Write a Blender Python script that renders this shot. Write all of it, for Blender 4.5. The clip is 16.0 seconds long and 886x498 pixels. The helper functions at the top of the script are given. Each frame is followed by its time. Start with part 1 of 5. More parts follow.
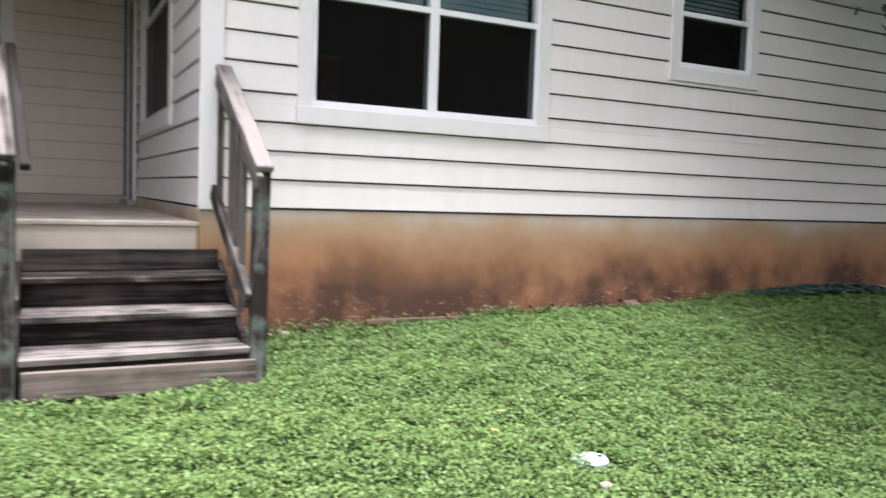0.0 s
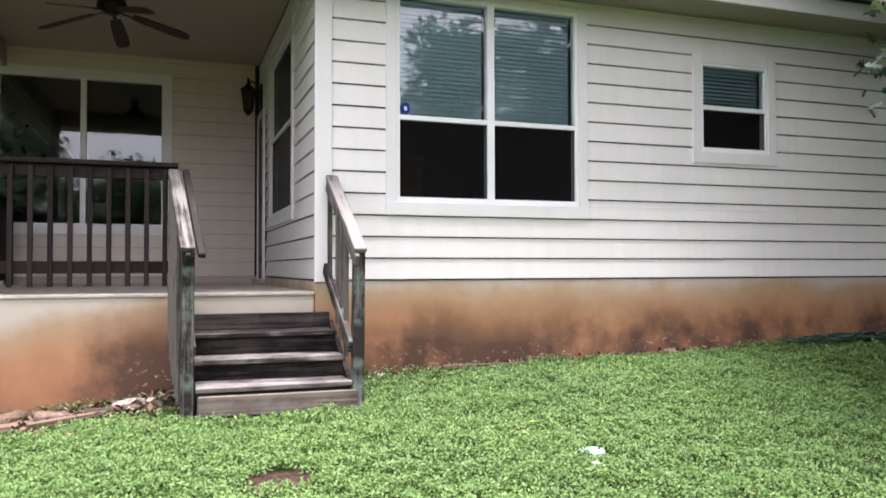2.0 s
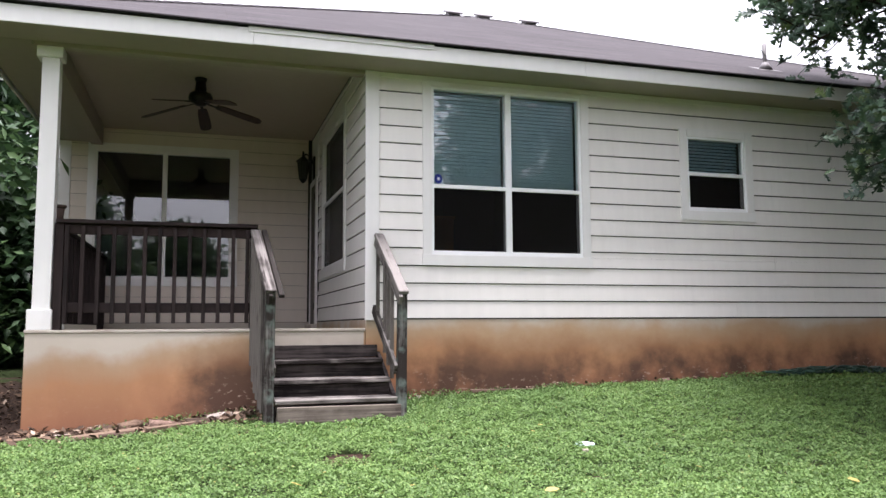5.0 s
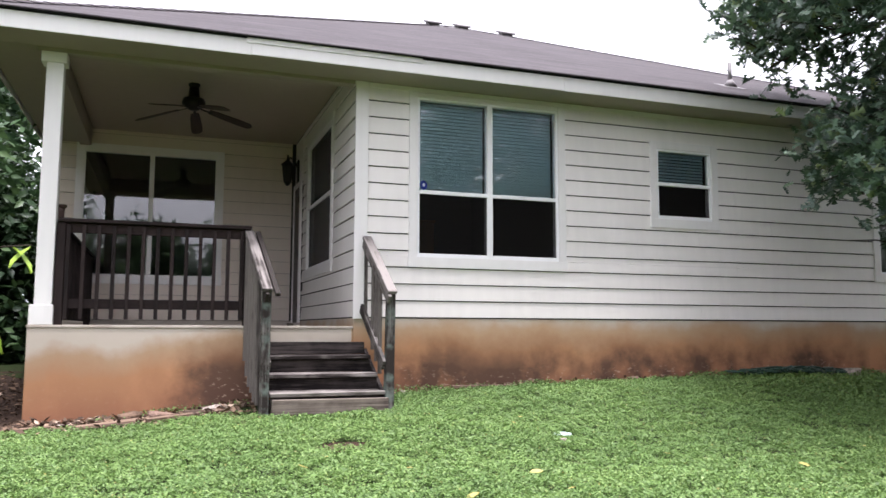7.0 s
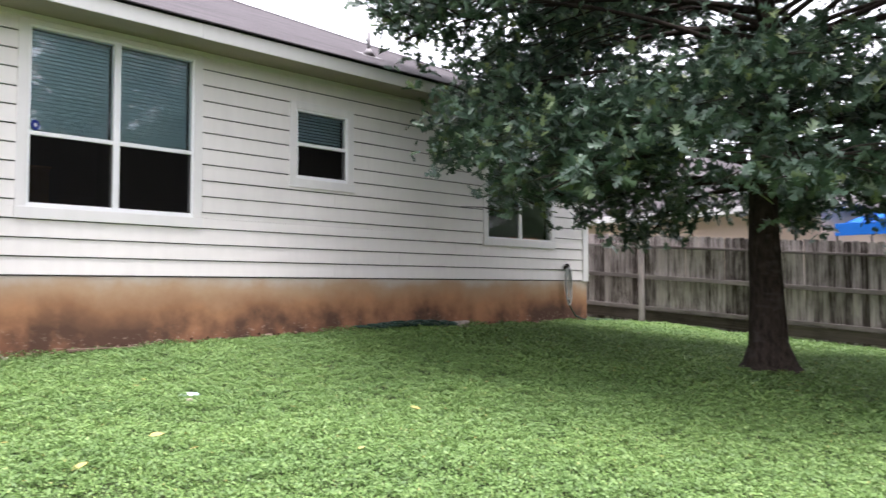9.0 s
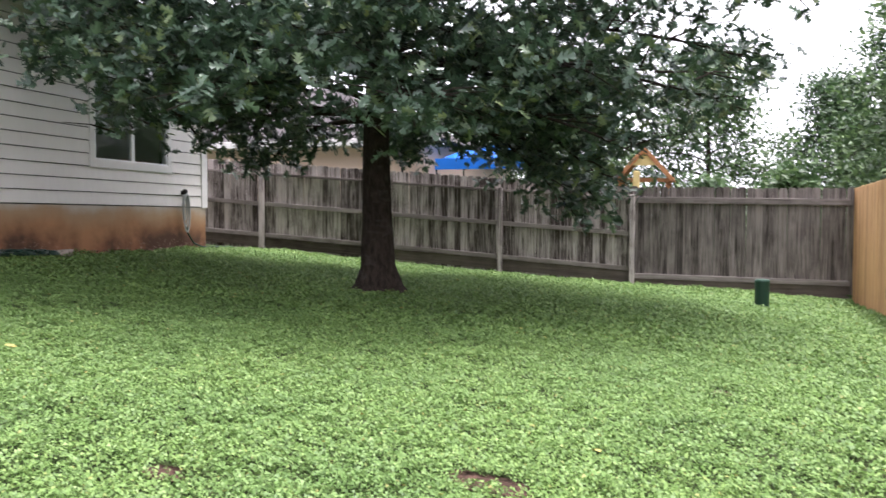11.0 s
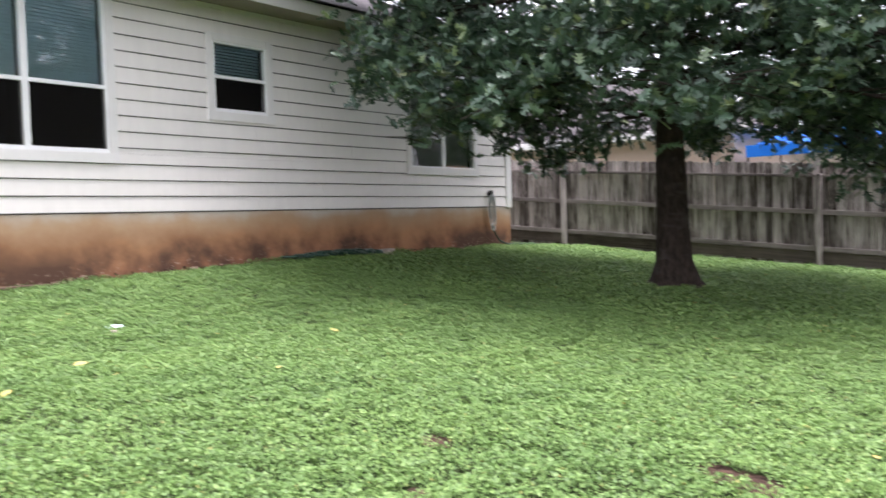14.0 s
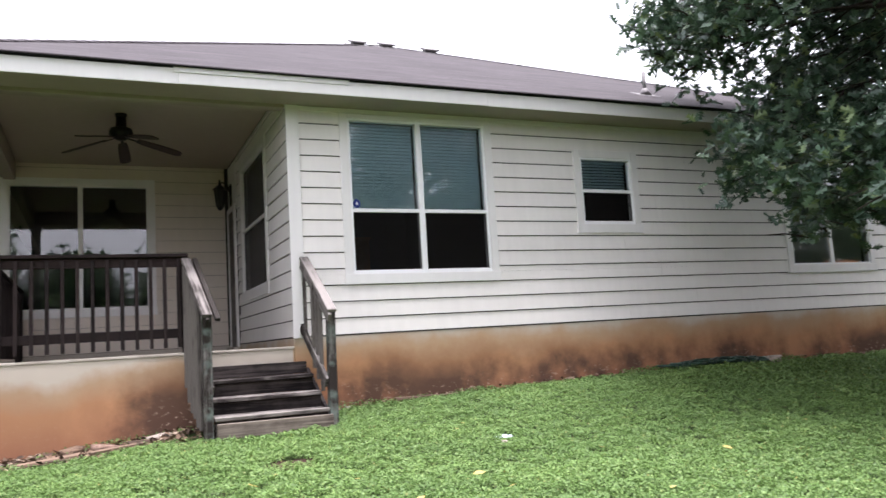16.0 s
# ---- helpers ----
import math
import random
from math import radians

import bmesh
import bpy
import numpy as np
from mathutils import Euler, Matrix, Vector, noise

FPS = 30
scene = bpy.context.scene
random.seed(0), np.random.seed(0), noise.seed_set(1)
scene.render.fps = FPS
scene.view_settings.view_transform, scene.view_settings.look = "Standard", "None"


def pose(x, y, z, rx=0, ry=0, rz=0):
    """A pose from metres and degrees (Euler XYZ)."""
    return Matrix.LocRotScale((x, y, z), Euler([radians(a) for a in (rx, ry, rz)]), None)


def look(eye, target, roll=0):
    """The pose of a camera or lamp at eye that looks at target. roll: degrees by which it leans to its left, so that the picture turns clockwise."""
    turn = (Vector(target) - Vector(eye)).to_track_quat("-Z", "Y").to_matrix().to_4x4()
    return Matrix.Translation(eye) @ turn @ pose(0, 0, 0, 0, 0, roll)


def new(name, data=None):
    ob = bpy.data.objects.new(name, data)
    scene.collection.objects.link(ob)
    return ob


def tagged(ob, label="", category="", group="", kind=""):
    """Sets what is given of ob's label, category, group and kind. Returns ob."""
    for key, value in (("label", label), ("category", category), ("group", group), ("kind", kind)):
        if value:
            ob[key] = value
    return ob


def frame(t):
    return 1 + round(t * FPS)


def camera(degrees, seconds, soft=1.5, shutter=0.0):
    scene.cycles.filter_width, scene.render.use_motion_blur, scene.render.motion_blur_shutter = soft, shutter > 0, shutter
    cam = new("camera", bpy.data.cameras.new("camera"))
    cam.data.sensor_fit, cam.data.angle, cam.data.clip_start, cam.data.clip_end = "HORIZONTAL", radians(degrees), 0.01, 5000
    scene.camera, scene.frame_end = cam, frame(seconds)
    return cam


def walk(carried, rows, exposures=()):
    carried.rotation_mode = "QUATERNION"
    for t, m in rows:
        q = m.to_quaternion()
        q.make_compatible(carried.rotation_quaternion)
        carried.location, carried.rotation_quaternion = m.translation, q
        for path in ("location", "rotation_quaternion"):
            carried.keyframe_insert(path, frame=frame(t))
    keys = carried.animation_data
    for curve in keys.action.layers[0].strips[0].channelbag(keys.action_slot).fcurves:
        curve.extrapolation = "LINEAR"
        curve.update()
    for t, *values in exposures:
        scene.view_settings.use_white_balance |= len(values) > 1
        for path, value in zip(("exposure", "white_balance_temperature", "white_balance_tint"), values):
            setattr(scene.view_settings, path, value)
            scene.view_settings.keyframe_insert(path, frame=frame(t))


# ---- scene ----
cam = camera(58.7, 16.0, shutter=0.3)
PATH = [
    (0, (-0.932, -5.294, 1.101), (-0.018, -3.52, 0.964), 2.0),
    (0.5, (-1.056, -5.722, 1.09), (-0.384, -3.838, 1.045), -0.5),
    (1, (-1.194, -6.149, 1.061), (-0.308, -4.356, 1.039), -0.7),
    (1.5, (-1.2, -6.532, 1.07), (-0.466, -4.674, 0.983), -0.2),
    (2, (-1.219, -6.856, 1.075), (-0.558, -4.969, 1.123), -0.1),
    (2.5, (-1.336, -7.115, 1.002), (-0.658, -5.238, 1.135), -0.5),
    (3, (-1.366, -7.37, 0.98), (-0.725, -5.48, 1.115), -0.5),
    (3.5, (-1.368, -7.615, 0.968), (-0.764, -5.713, 1.104), -1.0),
    (4, (-1.519, -7.847, 0.924), (-0.896, -5.953, 1.085), -2.5),
    (4.5, (-1.647, -8.143, 0.918), (-1.049, -6.243, 1.099), -1.4),
    (4.7, (-1.655, -8.229, 0.905), (-1.078, -6.324, 1.097), -0.5),
    (6.8, (-2.007, -8.696, 0.848), (-1.373, -6.81, 1.048), 0.1),
    (7, (-2.01, -8.718, 0.846), (-1.348, -6.841, 1.047), 0.2),
    (7.5, (-1.99, -8.685, 0.843), (-1.17, -6.871, 1.035), 0.5),
    (8, (-2.016, -8.605, 0.817), (-0.956, -6.917, 0.978), 0.2),
    (8.5, (-1.98, -8.649, 0.808), (-0.745, -7.081, 0.934), -0.1),
    (9, (-1.917, -8.726, 0.825), (-0.505, -7.313, 0.925), -0.1),
    (9.5, (-1.927, -8.759, 0.808), (-0.357, -7.522, 0.89), -0.1),
    (10, (-1.937, -8.731, 0.811), (-0.219, -7.707, 0.855), 0.4),
    (10.2, (-1.946, -8.714, 0.819), (-0.176, -7.783, 0.841), 0.4),
    (12.3, (-1.96, -8.807, 0.747), (-0.007, -8.418, 0.562), 0.1),
    (12.5, (-1.942, -8.841, 0.738), (0.003, -8.422, 0.544), -0.1),
    (13, (-1.909, -9.024, 0.704), (-0.018, -8.404, 0.51), -1.2),
    (13.5, (-1.832, -9.169, 0.732), (-0.09, -8.198, 0.595), -1.4),
    (14, (-1.999, -9.072, 0.8), (-0.48, -7.773, 0.719), -1.7),
    (14.5, (-2.065, -9.006, 0.811), (-0.737, -7.511, 0.843), -3.9),
    (15, (-2.046, -8.952, 0.783), (-0.905, -7.318, 0.946), -3.9),
    (15.5, (-2.051, -8.939, 0.805), (-1.09, -7.198, 1.02), -3.3),
    (16, (-2.073, -8.948, 0.832), (-1.264, -7.134, 1.062), -3.5),
]
EXPOSURES = [(0, 1.76, 6150, 20), (1, 1.7, 6150, 20), (2, 1.9, 6150, 20), (2.6, 1.66, 6150, 20), (4.5, 1.62, 6150, 20), (7.5, 1.67, 6150, 20), (8.5, 1.81, 6150, 20), (10, 1.89, 6250, 20), (12.5, 1.83, 6250, 20), (14, 1.84, 6150, 20), (15, 1.78, 6150, 20), (16, 1.68, 6150, 20)]
walk(cam, [(t, look(eye, target, roll)) for t, eye, target, roll in PATH], EXPOSURES)

# ---------------------------------------------------------------- light
world = bpy.data.worlds.new("overcast_sky")
scene.world = world
world.use_nodes = True
wn = world.node_tree
sky = wn.nodes.new("ShaderNodeTexSky")
sky.sky_type, sky.sun_disc = "NISHITA", False
sky.sun_elevation, sky.sun_rotation = radians(81), radians(167)
sky.air_density, sky.dust_density, sky.ozone_density = 1.0, 6.0, 1.0
grey = wn.nodes.new("ShaderNodeHueSaturation")
grey.inputs["Saturation"].default_value = 0.12
cloud = wn.nodes.new("ShaderNodeMix")
cloud.data_type = "RGBA"
cloud.inputs[0].default_value = 0.5
cloud.inputs[7].default_value = (11.5, 11.7, 12.0, 1)
wn.links.new(sky.outputs[0], grey.inputs["Color"])
wn.links.new(grey.outputs[0], cloud.inputs[6])
bg = wn.nodes["Background"]
wn.links.new(cloud.outputs[2], bg.inputs["Color"])
bg.inputs["Strength"].default_value = 0.1
sun_data = bpy.data.lights.new("sun", "SUN")
sun_data.energy, sun_data.angle, sun_data.color = 3.5, radians(18), (1.0, 0.97, 0.93)
sun = new("sun", sun_data)
sun.matrix_world = look((0.6, -2.7, 18), (0, 0, 0))


# ---------------------------------------------------------------- materials
def mat(name, base, rough=0.8, metal=0.0, spec=0.3):
    m = bpy.data.materials.new(name)
    m.use_nodes = True
    b = m.node_tree.nodes["Principled BSDF"]
    b.inputs["Base Color"].default_value = (*base, 1)
    b.inputs["Roughness"].default_value = rough
    b.inputs["Metallic"].default_value = metal
    b.inputs["Specular IOR Level"].default_value = spec
    return m, m.node_tree, b


def nd(nt, kind, **vals):
    n = nt.nodes.new("ShaderNode" + kind)
    for k, v in vals.items():
        n.inputs[k].default_value = v
    return n


def ramp(nt, fac, stops):
    r = nt.nodes.new("ShaderNodeValToRGB")
    els = r.color_ramp.elements
    while len(els) < len(stops):
        els.new(0.5)
    for e, (p, c) in zip(els, stops):
        e.position, e.color = p, (*c, 1) if len(c) == 3 else c
    nt.links.new(fac, r.inputs[0])
    return r.outputs[0]


def mixc(nt, fac, a, b, mode="MIX"):
    n = nt.nodes.new("ShaderNodeMix")
    n.data_type, n.blend_type = "RGBA", mode
    for sock, v in ((n.inputs[0], fac), (n.inputs[6], a), (n.inputs[7], b)):
        if isinstance(v, (int, float)):
            sock.default_value = v
        elif isinstance(v, tuple):
            sock.default_value = (*v, 1)
        else:
            nt.links.new(v, sock)
    return n.outputs[2]


def coords(nt, scale=(1, 1, 1), world_space=False, spread=False):
    """Object coordinates, or world places; spread moves the pattern from piece to piece."""
    if world_space:
        out = nt.nodes.new("ShaderNodeNewGeometry").outputs["Position"]
    else:
        out = nt.nodes.new("ShaderNodeTexCoord").outputs["Object"]
    if spread:
        info = nt.nodes.new("ShaderNodeObjectInfo")
        add = nt.nodes.new("ShaderNodeVectorMath")
        add.operation = "MULTIPLY_ADD"
        nt.links.new(info.outputs["Random"], add.inputs[0])
        add.inputs[1].default_value = (37, 19, 53)
        nt.links.new(out, add.inputs[2])
        out = add.outputs[0]
    mp = nt.nodes.new("ShaderNodeMapping")
    mp.inputs["Scale"].default_value = scale
    nt.links.new(out, mp.inputs["Vector"])
    return mp.outputs[0]


def noise_tex(nt, vec, scale, detail=4, rough=0.6, distort=0.0):
    n = nd(nt, "TexNoise", Scale=scale, Detail=detail, Roughness=rough, Distortion=distort)
    nt.links.new(vec, n.inputs["Vector"])
    return n.outputs["Fac"]


def bump(nt, b, height, strength=0.3, dist=0.01):
    n = nd(nt, "Bump", Strength=strength, Distance=dist)
    nt.links.new(height, n.inputs["Height"])
    nt.links.new(n.outputs[0], b.inputs["Normal"])


def math_node(nt, op, a, b=0.0, clamp=False):
    n = nt.nodes.new("ShaderNodeMath")
    n.operation, n.use_clamp = op, clamp
    for s, v in zip(n.inputs, (a, b)):
        if isinstance(v, (int, float)):
            s.default_value = v
        else:
            nt.links.new(v, s)
    return n.outputs[0]


def painted(name, base, dirt=0.12, rough=0.6):
    m, nt, b = mat(name, base, rough)
    v = coords(nt, world_space=True)
    big = noise_tex(nt, v, 0.9, 5)
    streak = noise_tex(nt, coords(nt, (9, 9, 0.8), world_space=True), 1.0, 4)
    f = math_node(nt, "MULTIPLY", big, streak)
    dark = tuple(c * (1 - dirt * 2.6) for c in base)
    col = mixc(nt, ramp(nt, f, [(0.12, (0, 0, 0)), (0.5, (1, 1, 1))]), base, dark)
    nt.links.new(mixc(nt, 0.35, base, col), b.inputs["Base Color"])
    grain = noise_tex(nt, coords(nt, (3, 3, 40), world_space=True), 6.0, 5)
    bump(nt, b, grain, 0.12, 0.004)
    return m


def timber(name, light, dark, axis, rough=0.85, gap=0.5, moss=None, sharp=1.0, blotch=0.48, vary=0.22):
    """Weathered wood with its grain along the local axis."""
    m, nt, b = mat(name, light, rough, spec=0.2)
    sc = [34.0, 34.0, 34.0]
    sc["xyz".index(axis)] = 1.3
    v = coords(nt, tuple(sc), spread=True)
    g = noise_tex(nt, v, 1.0, 6, 0.65, 0.6)
    blot = noise_tex(nt, coords(nt, (2, 2, 2), spread=True), 1.3, 4)
    f = math_node(nt, "ADD", math_node(nt, "MULTIPLY", g, 1.1 - blotch), math_node(nt, "MULTIPLY", blot, blotch))
    info = nt.nodes.new("ShaderNodeObjectInfo")
    f = math_node(nt, "ADD", f, math_node(nt, "MULTIPLY", math_node(nt, "SUBTRACT", info.outputs["Random"], 0.5), vary))
    col = ramp(nt, f, [(gap + 0.02 - 0.18 / sharp, dark), (gap + 0.02, tuple((a + c) / 2 for a, c in zip(light, dark))), (gap + 0.02 + 0.18 / sharp, light)])
    if moss:
        mf = noise_tex(nt, coords(nt, (3, 3, 3), spread=True), 2.1, 5)
        col = mixc(nt, ramp(nt, mf, [(0.5, (0, 0, 0)), (0.66, (0.7, 0.7, 0.7))]), col, moss)
    nt.links.new(col, b.inputs["Base Color"])
    bump(nt, b, g, 0.5, 0.006)
    return m


SIDING = painted("cream_siding_paint", (0.765, 0.73, 0.695))
# Near black, so the gaps between boards draw the shadow lines of the laps
LAP_SHADE_SHEATHING, _, _ = mat("lap_shade_sheathing", (0.035, 0.032, 0.03), 0.9)
# The cream siding paint again, with the porch's shade put into its colour
SHADED_SIDING = painted("shaded_porch_siding_paint", (0.66, 0.58, 0.5))
TRIM = painted("cream_trim_paint", (0.745, 0.725, 0.705), 0.1)
WHITE = painted("white_window_paint", (0.8, 0.8, 0.8), 0.05, 0.4)
# Tan, made darker to hold the shade under the eaves and porch beams
SHADED_SOFFIT_PAINT = painted("tan_soffit_paint_with_shade", (0.31, 0.268, 0.22), 0.1)
# Ceiling colour is lowered to carry the shade inside the porch
SHADED_CEILING_PAINT = painted("shaded_porch_ceiling_paint", (0.37, 0.31, 0.255), 0.1)
# Indoor dimness is put into the colour: room surfaces are painted dark
DIM_INNER, _, _ = mat("dimmed_room_paint", (0.16, 0.15, 0.14), 0.9)
DARKWOOD = timber("dark_stained_wood", (0.027, 0.018, 0.017), (0.006, 0.0045, 0.0045), "z", gap=0.5)
DARKWOOD_X = timber("dark_stained_rail", (0.028, 0.018, 0.017), (0.007, 0.005, 0.005), "x", gap=0.5)
GREYWOOD_Z = timber("weathered_grey_post", (0.21, 0.2, 0.185), (0.022, 0.017, 0.015), "z", moss=(0.14, 0.175, 0.155), sharp=2.0, gap=0.52)
GREYWOOD_X = timber("weathered_grey_tread", (0.21, 0.19, 0.175), (0.016, 0.012, 0.011), "x", sharp=2.0, gap=0.57)
# Weathered wood, coloured darker to add the shade beneath the treads
SHADED_RISERWOOD = timber("weathered_riser_with_shade", (0.06, 0.049, 0.045), (0.007, 0.005, 0.005), "x", sharp=2.2, gap=0.56, vary=0.06)
FENCEWOOD = timber("grey_fence_wood", (0.5, 0.445, 0.43), (0.05, 0.038, 0.034), "z", gap=0.54, sharp=1.7, blotch=0.3, vary=0.2)
FENCEWOOD_OLD = timber("dark_grey_fence_wood", (0.25, 0.22, 0.205), (0.04, 0.033, 0.03), "z", gap=0.53, sharp=1.2, blotch=0.3, vary=0.16)
FENCEWOOD_RAIL = timber("grey_fence_rail", (0.27, 0.238, 0.225), (0.075, 0.062, 0.057), "x")
# Dark colour for the strip that stands in for shade at the fence foot
FOOT_SHADE = timber("fence_foot_shade", (0.14, 0.112, 0.1), (0.03, 0.022, 0.02), "x")
TANWOOD_X = timber("tan_cedar_rail", (0.46, 0.27, 0.12), (0.26, 0.135, 0.055), "x", gap=0.4)
TANWOOD = timber("tan_cedar_fence", (0.62, 0.365, 0.18), (0.34, 0.178, 0.08), "z", gap=0.45, blotch=0.3)
METAL_DARK, _, _ = mat("dark_bronze_metal", (0.02, 0.018, 0.017), 0.45, 0.7)
BLACK, _, _ = mat("black_plastic", (0.012, 0.012, 0.013), 0.5)


def glass_mat():
    m = bpy.data.materials.new("window_glass")
    m.use_nodes = True
    nt = m.node_tree
    nt.nodes.clear()
    out = nt.nodes.new("ShaderNodeOutputMaterial")
    tr = nd(nt, "BsdfTransparent", Color=(0.72, 0.88, 0.91, 1))
    gl = nd(nt, "BsdfGlossy", Roughness=0.02)
    fr = nd(nt, "Fresnel", IOR=2.2)
    mx = nt.nodes.new("ShaderNodeMixShader")
    nt.links.new(fr.outputs[0], mx.inputs[0])
    nt.links.new(tr.outputs[0], mx.inputs[1])
    nt.links.new(gl.outputs[0], mx.inputs[2])
    nt.links.new(mx.outputs[0], out.inputs[0])
    return m


GLASS = glass_mat()
CLEAR = bpy.data.materials.new("clear_glass_back")
CLEAR.use_nodes = True
CLEAR.node_tree.nodes.clear()
ct = nd(CLEAR.node_tree, "BsdfTransparent", Color=(1, 1, 1, 1))
CLEAR.node_tree.links.new(ct.outputs[0], CLEAR.node_tree.nodes.new("ShaderNodeOutputMaterial").inputs[0])


def screen_mat(name="dark_insect_screen", tone=0.012):
    m = bpy.data.materials.new(name)
    m.use_nodes = True
    nt = m.node_tree
    nt.nodes.clear()
    out = nt.nodes.new("ShaderNodeOutputMaterial")
    tr = nd(nt, "BsdfTransparent", Color=(1, 1, 1, 1))
    df = nd(nt, "BsdfDiffuse", Color=(tone, tone * 0.95, tone * 0.92, 1))
    mx = nt.nodes.new("ShaderNodeMixShader")
    mx.inputs[0].default_value = 0.42
    nt.links.new(tr.outputs[0], mx.inputs[1])
    nt.links.new(df.outputs[0], mx.inputs[2])
    nt.links.new(mx.outputs[0], out.inputs[0])
    return m


SCREEN = screen_mat()
PALE_SCREEN = screen_mat("grey_insect_screen", 0.12)


def foundation_mat():
    m, nt, b = mat("stained_foundation_concrete", (0.5, 0.45, 0.38), 0.9, spec=0.15)
    v = coords(nt, world_space=True)
    sep = nt.nodes.new("ShaderNodeSeparateXYZ")
    nt.links.new(v, sep.inputs[0])
    n1 = noise_tex(nt, v, 1.1, 5, 0.6)
    n2 = noise_tex(nt, v, 5.0, 6, 0.65)
    h = math_node(nt, "ADD", sep.outputs[2], math_node(nt, "MULTIPLY", math_node(nt, "SUBTRACT", n1, 0.5), 0.55))
    # clay splashed up from the soil: orange over a buff wall, with the porch face cleaner at the top
    left = math_node(nt, "LESS_THAN", sep.outputs[0], -0.02)
    behind = ramp(nt, math_node(nt, "ADD", sep.outputs[0], 2.0), [(0.78, (0, 0, 0)), (0.9, (1, 1, 1))])
    away = math_node(nt, "MULTIPLY", math_node(nt, "SUBTRACT", -1.1, sep.outputs[0]), 0.1)
    hh = math_node(nt, "ADD", h, math_node(nt, "MULTIPLY", left, math_node(nt, "ADD", away, math_node(nt, "ADD", 0.1, math_node(nt, "MULTIPLY", behind, 0.3)))))
    clay = ramp(nt, hh, [(0.0, (0.25, 0.11, 0.07)), (0.25, (0.35, 0.165, 0.09)), (0.62, (0.43, 0.225, 0.115)), (0.84, (0.4, 0.275, 0.175)), (0.98, (0.47, 0.415, 0.35))])
    spots = math_node(nt, "ADD", math_node(nt, "MULTIPLY", n2, 0.26), math_node(nt, "MULTIPLY", noise_tex(nt, coords(nt, (1, 1, 0.6), world_space=True), 0.9, 3), 0.84))
    low = ramp(nt, h, [(0.42, (1, 1, 1)), (0.82, (0, 0, 0))])
    mould = math_node(nt, "MULTIPLY", ramp(nt, spots, [(0.42, (0, 0, 0)), (0.6, (1, 1, 1))]), low)
    clean = ramp(nt, math_node(nt, 'ADD', math_node(nt, 'MULTIPLY', sep.outputs[0], -0.5), math_node(nt, 'MULTIPLY', n1, 0.3)), [(0.75, (0, 0, 0)), (1.35, (1, 1, 1))])
    mould = math_node(nt, 'MULTIPLY', mould, math_node(nt, 'SUBTRACT', 1.0, math_node(nt, 'MULTIPLY', clean, 0.75)))
    damp = ramp(nt, math_node(nt, "ABSOLUTE", math_node(nt, "ADD", math_node(nt, "ADD", sep.outputs[0], 1.0), math_node(nt, "MULTIPLY", n2, 0.7))), [(0.2, (1, 1, 1)), (0.75, (0, 0, 0))])
    damp = math_node(nt, "MULTIPLY", damp, ramp(nt, h, [(0.4, (1, 1, 1)), (0.78, (0, 0, 0))]))
    mould = math_node(nt, "MAXIMUM", mould, damp)
    col = mixc(nt, math_node(nt, "MULTIPLY", mould, 0.88), clay, (0.06, 0.038, 0.03))
    chip = ramp(nt, noise_tex(nt, coords(nt, (1, 1, 1.8), world_space=True), 15.0, 3), [(0.6, (0, 0, 0)), (0.64, (1, 1, 1))])
    foot = ramp(nt, h, [(0.2, (1, 1, 1)), (0.42, (0, 0, 0))])
    col = mixc(nt, math_node(nt, "MULTIPLY", math_node(nt, "MULTIPLY", chip, foot), math_node(nt, "SUBTRACT", 0.6, math_node(nt, "MULTIPLY", clean, 0.55))), col, (0.5, 0.38, 0.3))
    nt.links.new(col, b.inputs["Base Color"])
    bump(nt, b, n2, 0.35, 0.01)
    return m


FOUND = foundation_mat()


def slab_mat():
    m, nt, b = mat("porch_concrete", (0.5, 0.46, 0.41), 0.85, spec=0.2)
    v = coords(nt, world_space=True)
    n = noise_tex(nt, v, 3.0, 6)
    nt.links.new(ramp(nt, n, [(0.3, (0.3, 0.255, 0.215)), (0.6, (0.46, 0.415, 0.36))]), b.inputs["Base Color"])
    bump(nt, b, noise_tex(nt, v, 40, 4), 0.2, 0.004)
    return m


SLAB = slab_mat()


def roof_mat():
    m, nt, b = mat("brown_asphalt_shingles", (0.1, 0.085, 0.085), 0.95, spec=0.1)
    tc = coords(nt, world_space=True)
    br = nt.nodes.new("ShaderNodeTexBrick")
    br.offset = 0.37
    for k, v in (("Scale", 1.0), ("Mortar Size", 0.006), ("Brick Width", 0.3), ("Row Height", 0.14), ("Color1", (0.043, 0.039, 0.042, 1)), ("Color2", (0.072, 0.066, 0.07, 1)), ("Mortar", (0.04, 0.033, 0.034, 1))):
        br.inputs[k].default_value = v
    nt.links.new(tc, br.inputs["Vector"])
    n = noise_tex(nt, tc, 1.2, 5)
    n2 = noise_tex(nt, tc, 60, 3)
    col = mixc(nt, 0.5, br.outputs[0], ramp(nt, n, [(0.3, (0.055, 0.048, 0.051)), (0.7, (0.085, 0.075, 0.078))]))
    col = mixc(nt, 0.3, col, ramp(nt, n2, [(0.3, (0.03, 0.03, 0.03)), (0.7, (0.14, 0.127, 0.131))]))
    rows = noise_tex(nt, coords(nt, (0.5, 7, 0), world_space=True), 1.0, 5, 0.7)
    col = mixc(nt, 0.8, col, ramp(nt, rows, [(0.35, (0.55, 0.54, 0.55)), (0.62, (1, 1, 1))]), "MULTIPLY")
    nt.links.new(col, b.inputs["Base Color"])
    bump(nt, b, br.outputs["Fac"], 0.4, -0.01)
    return m


ROOF = roof_mat()


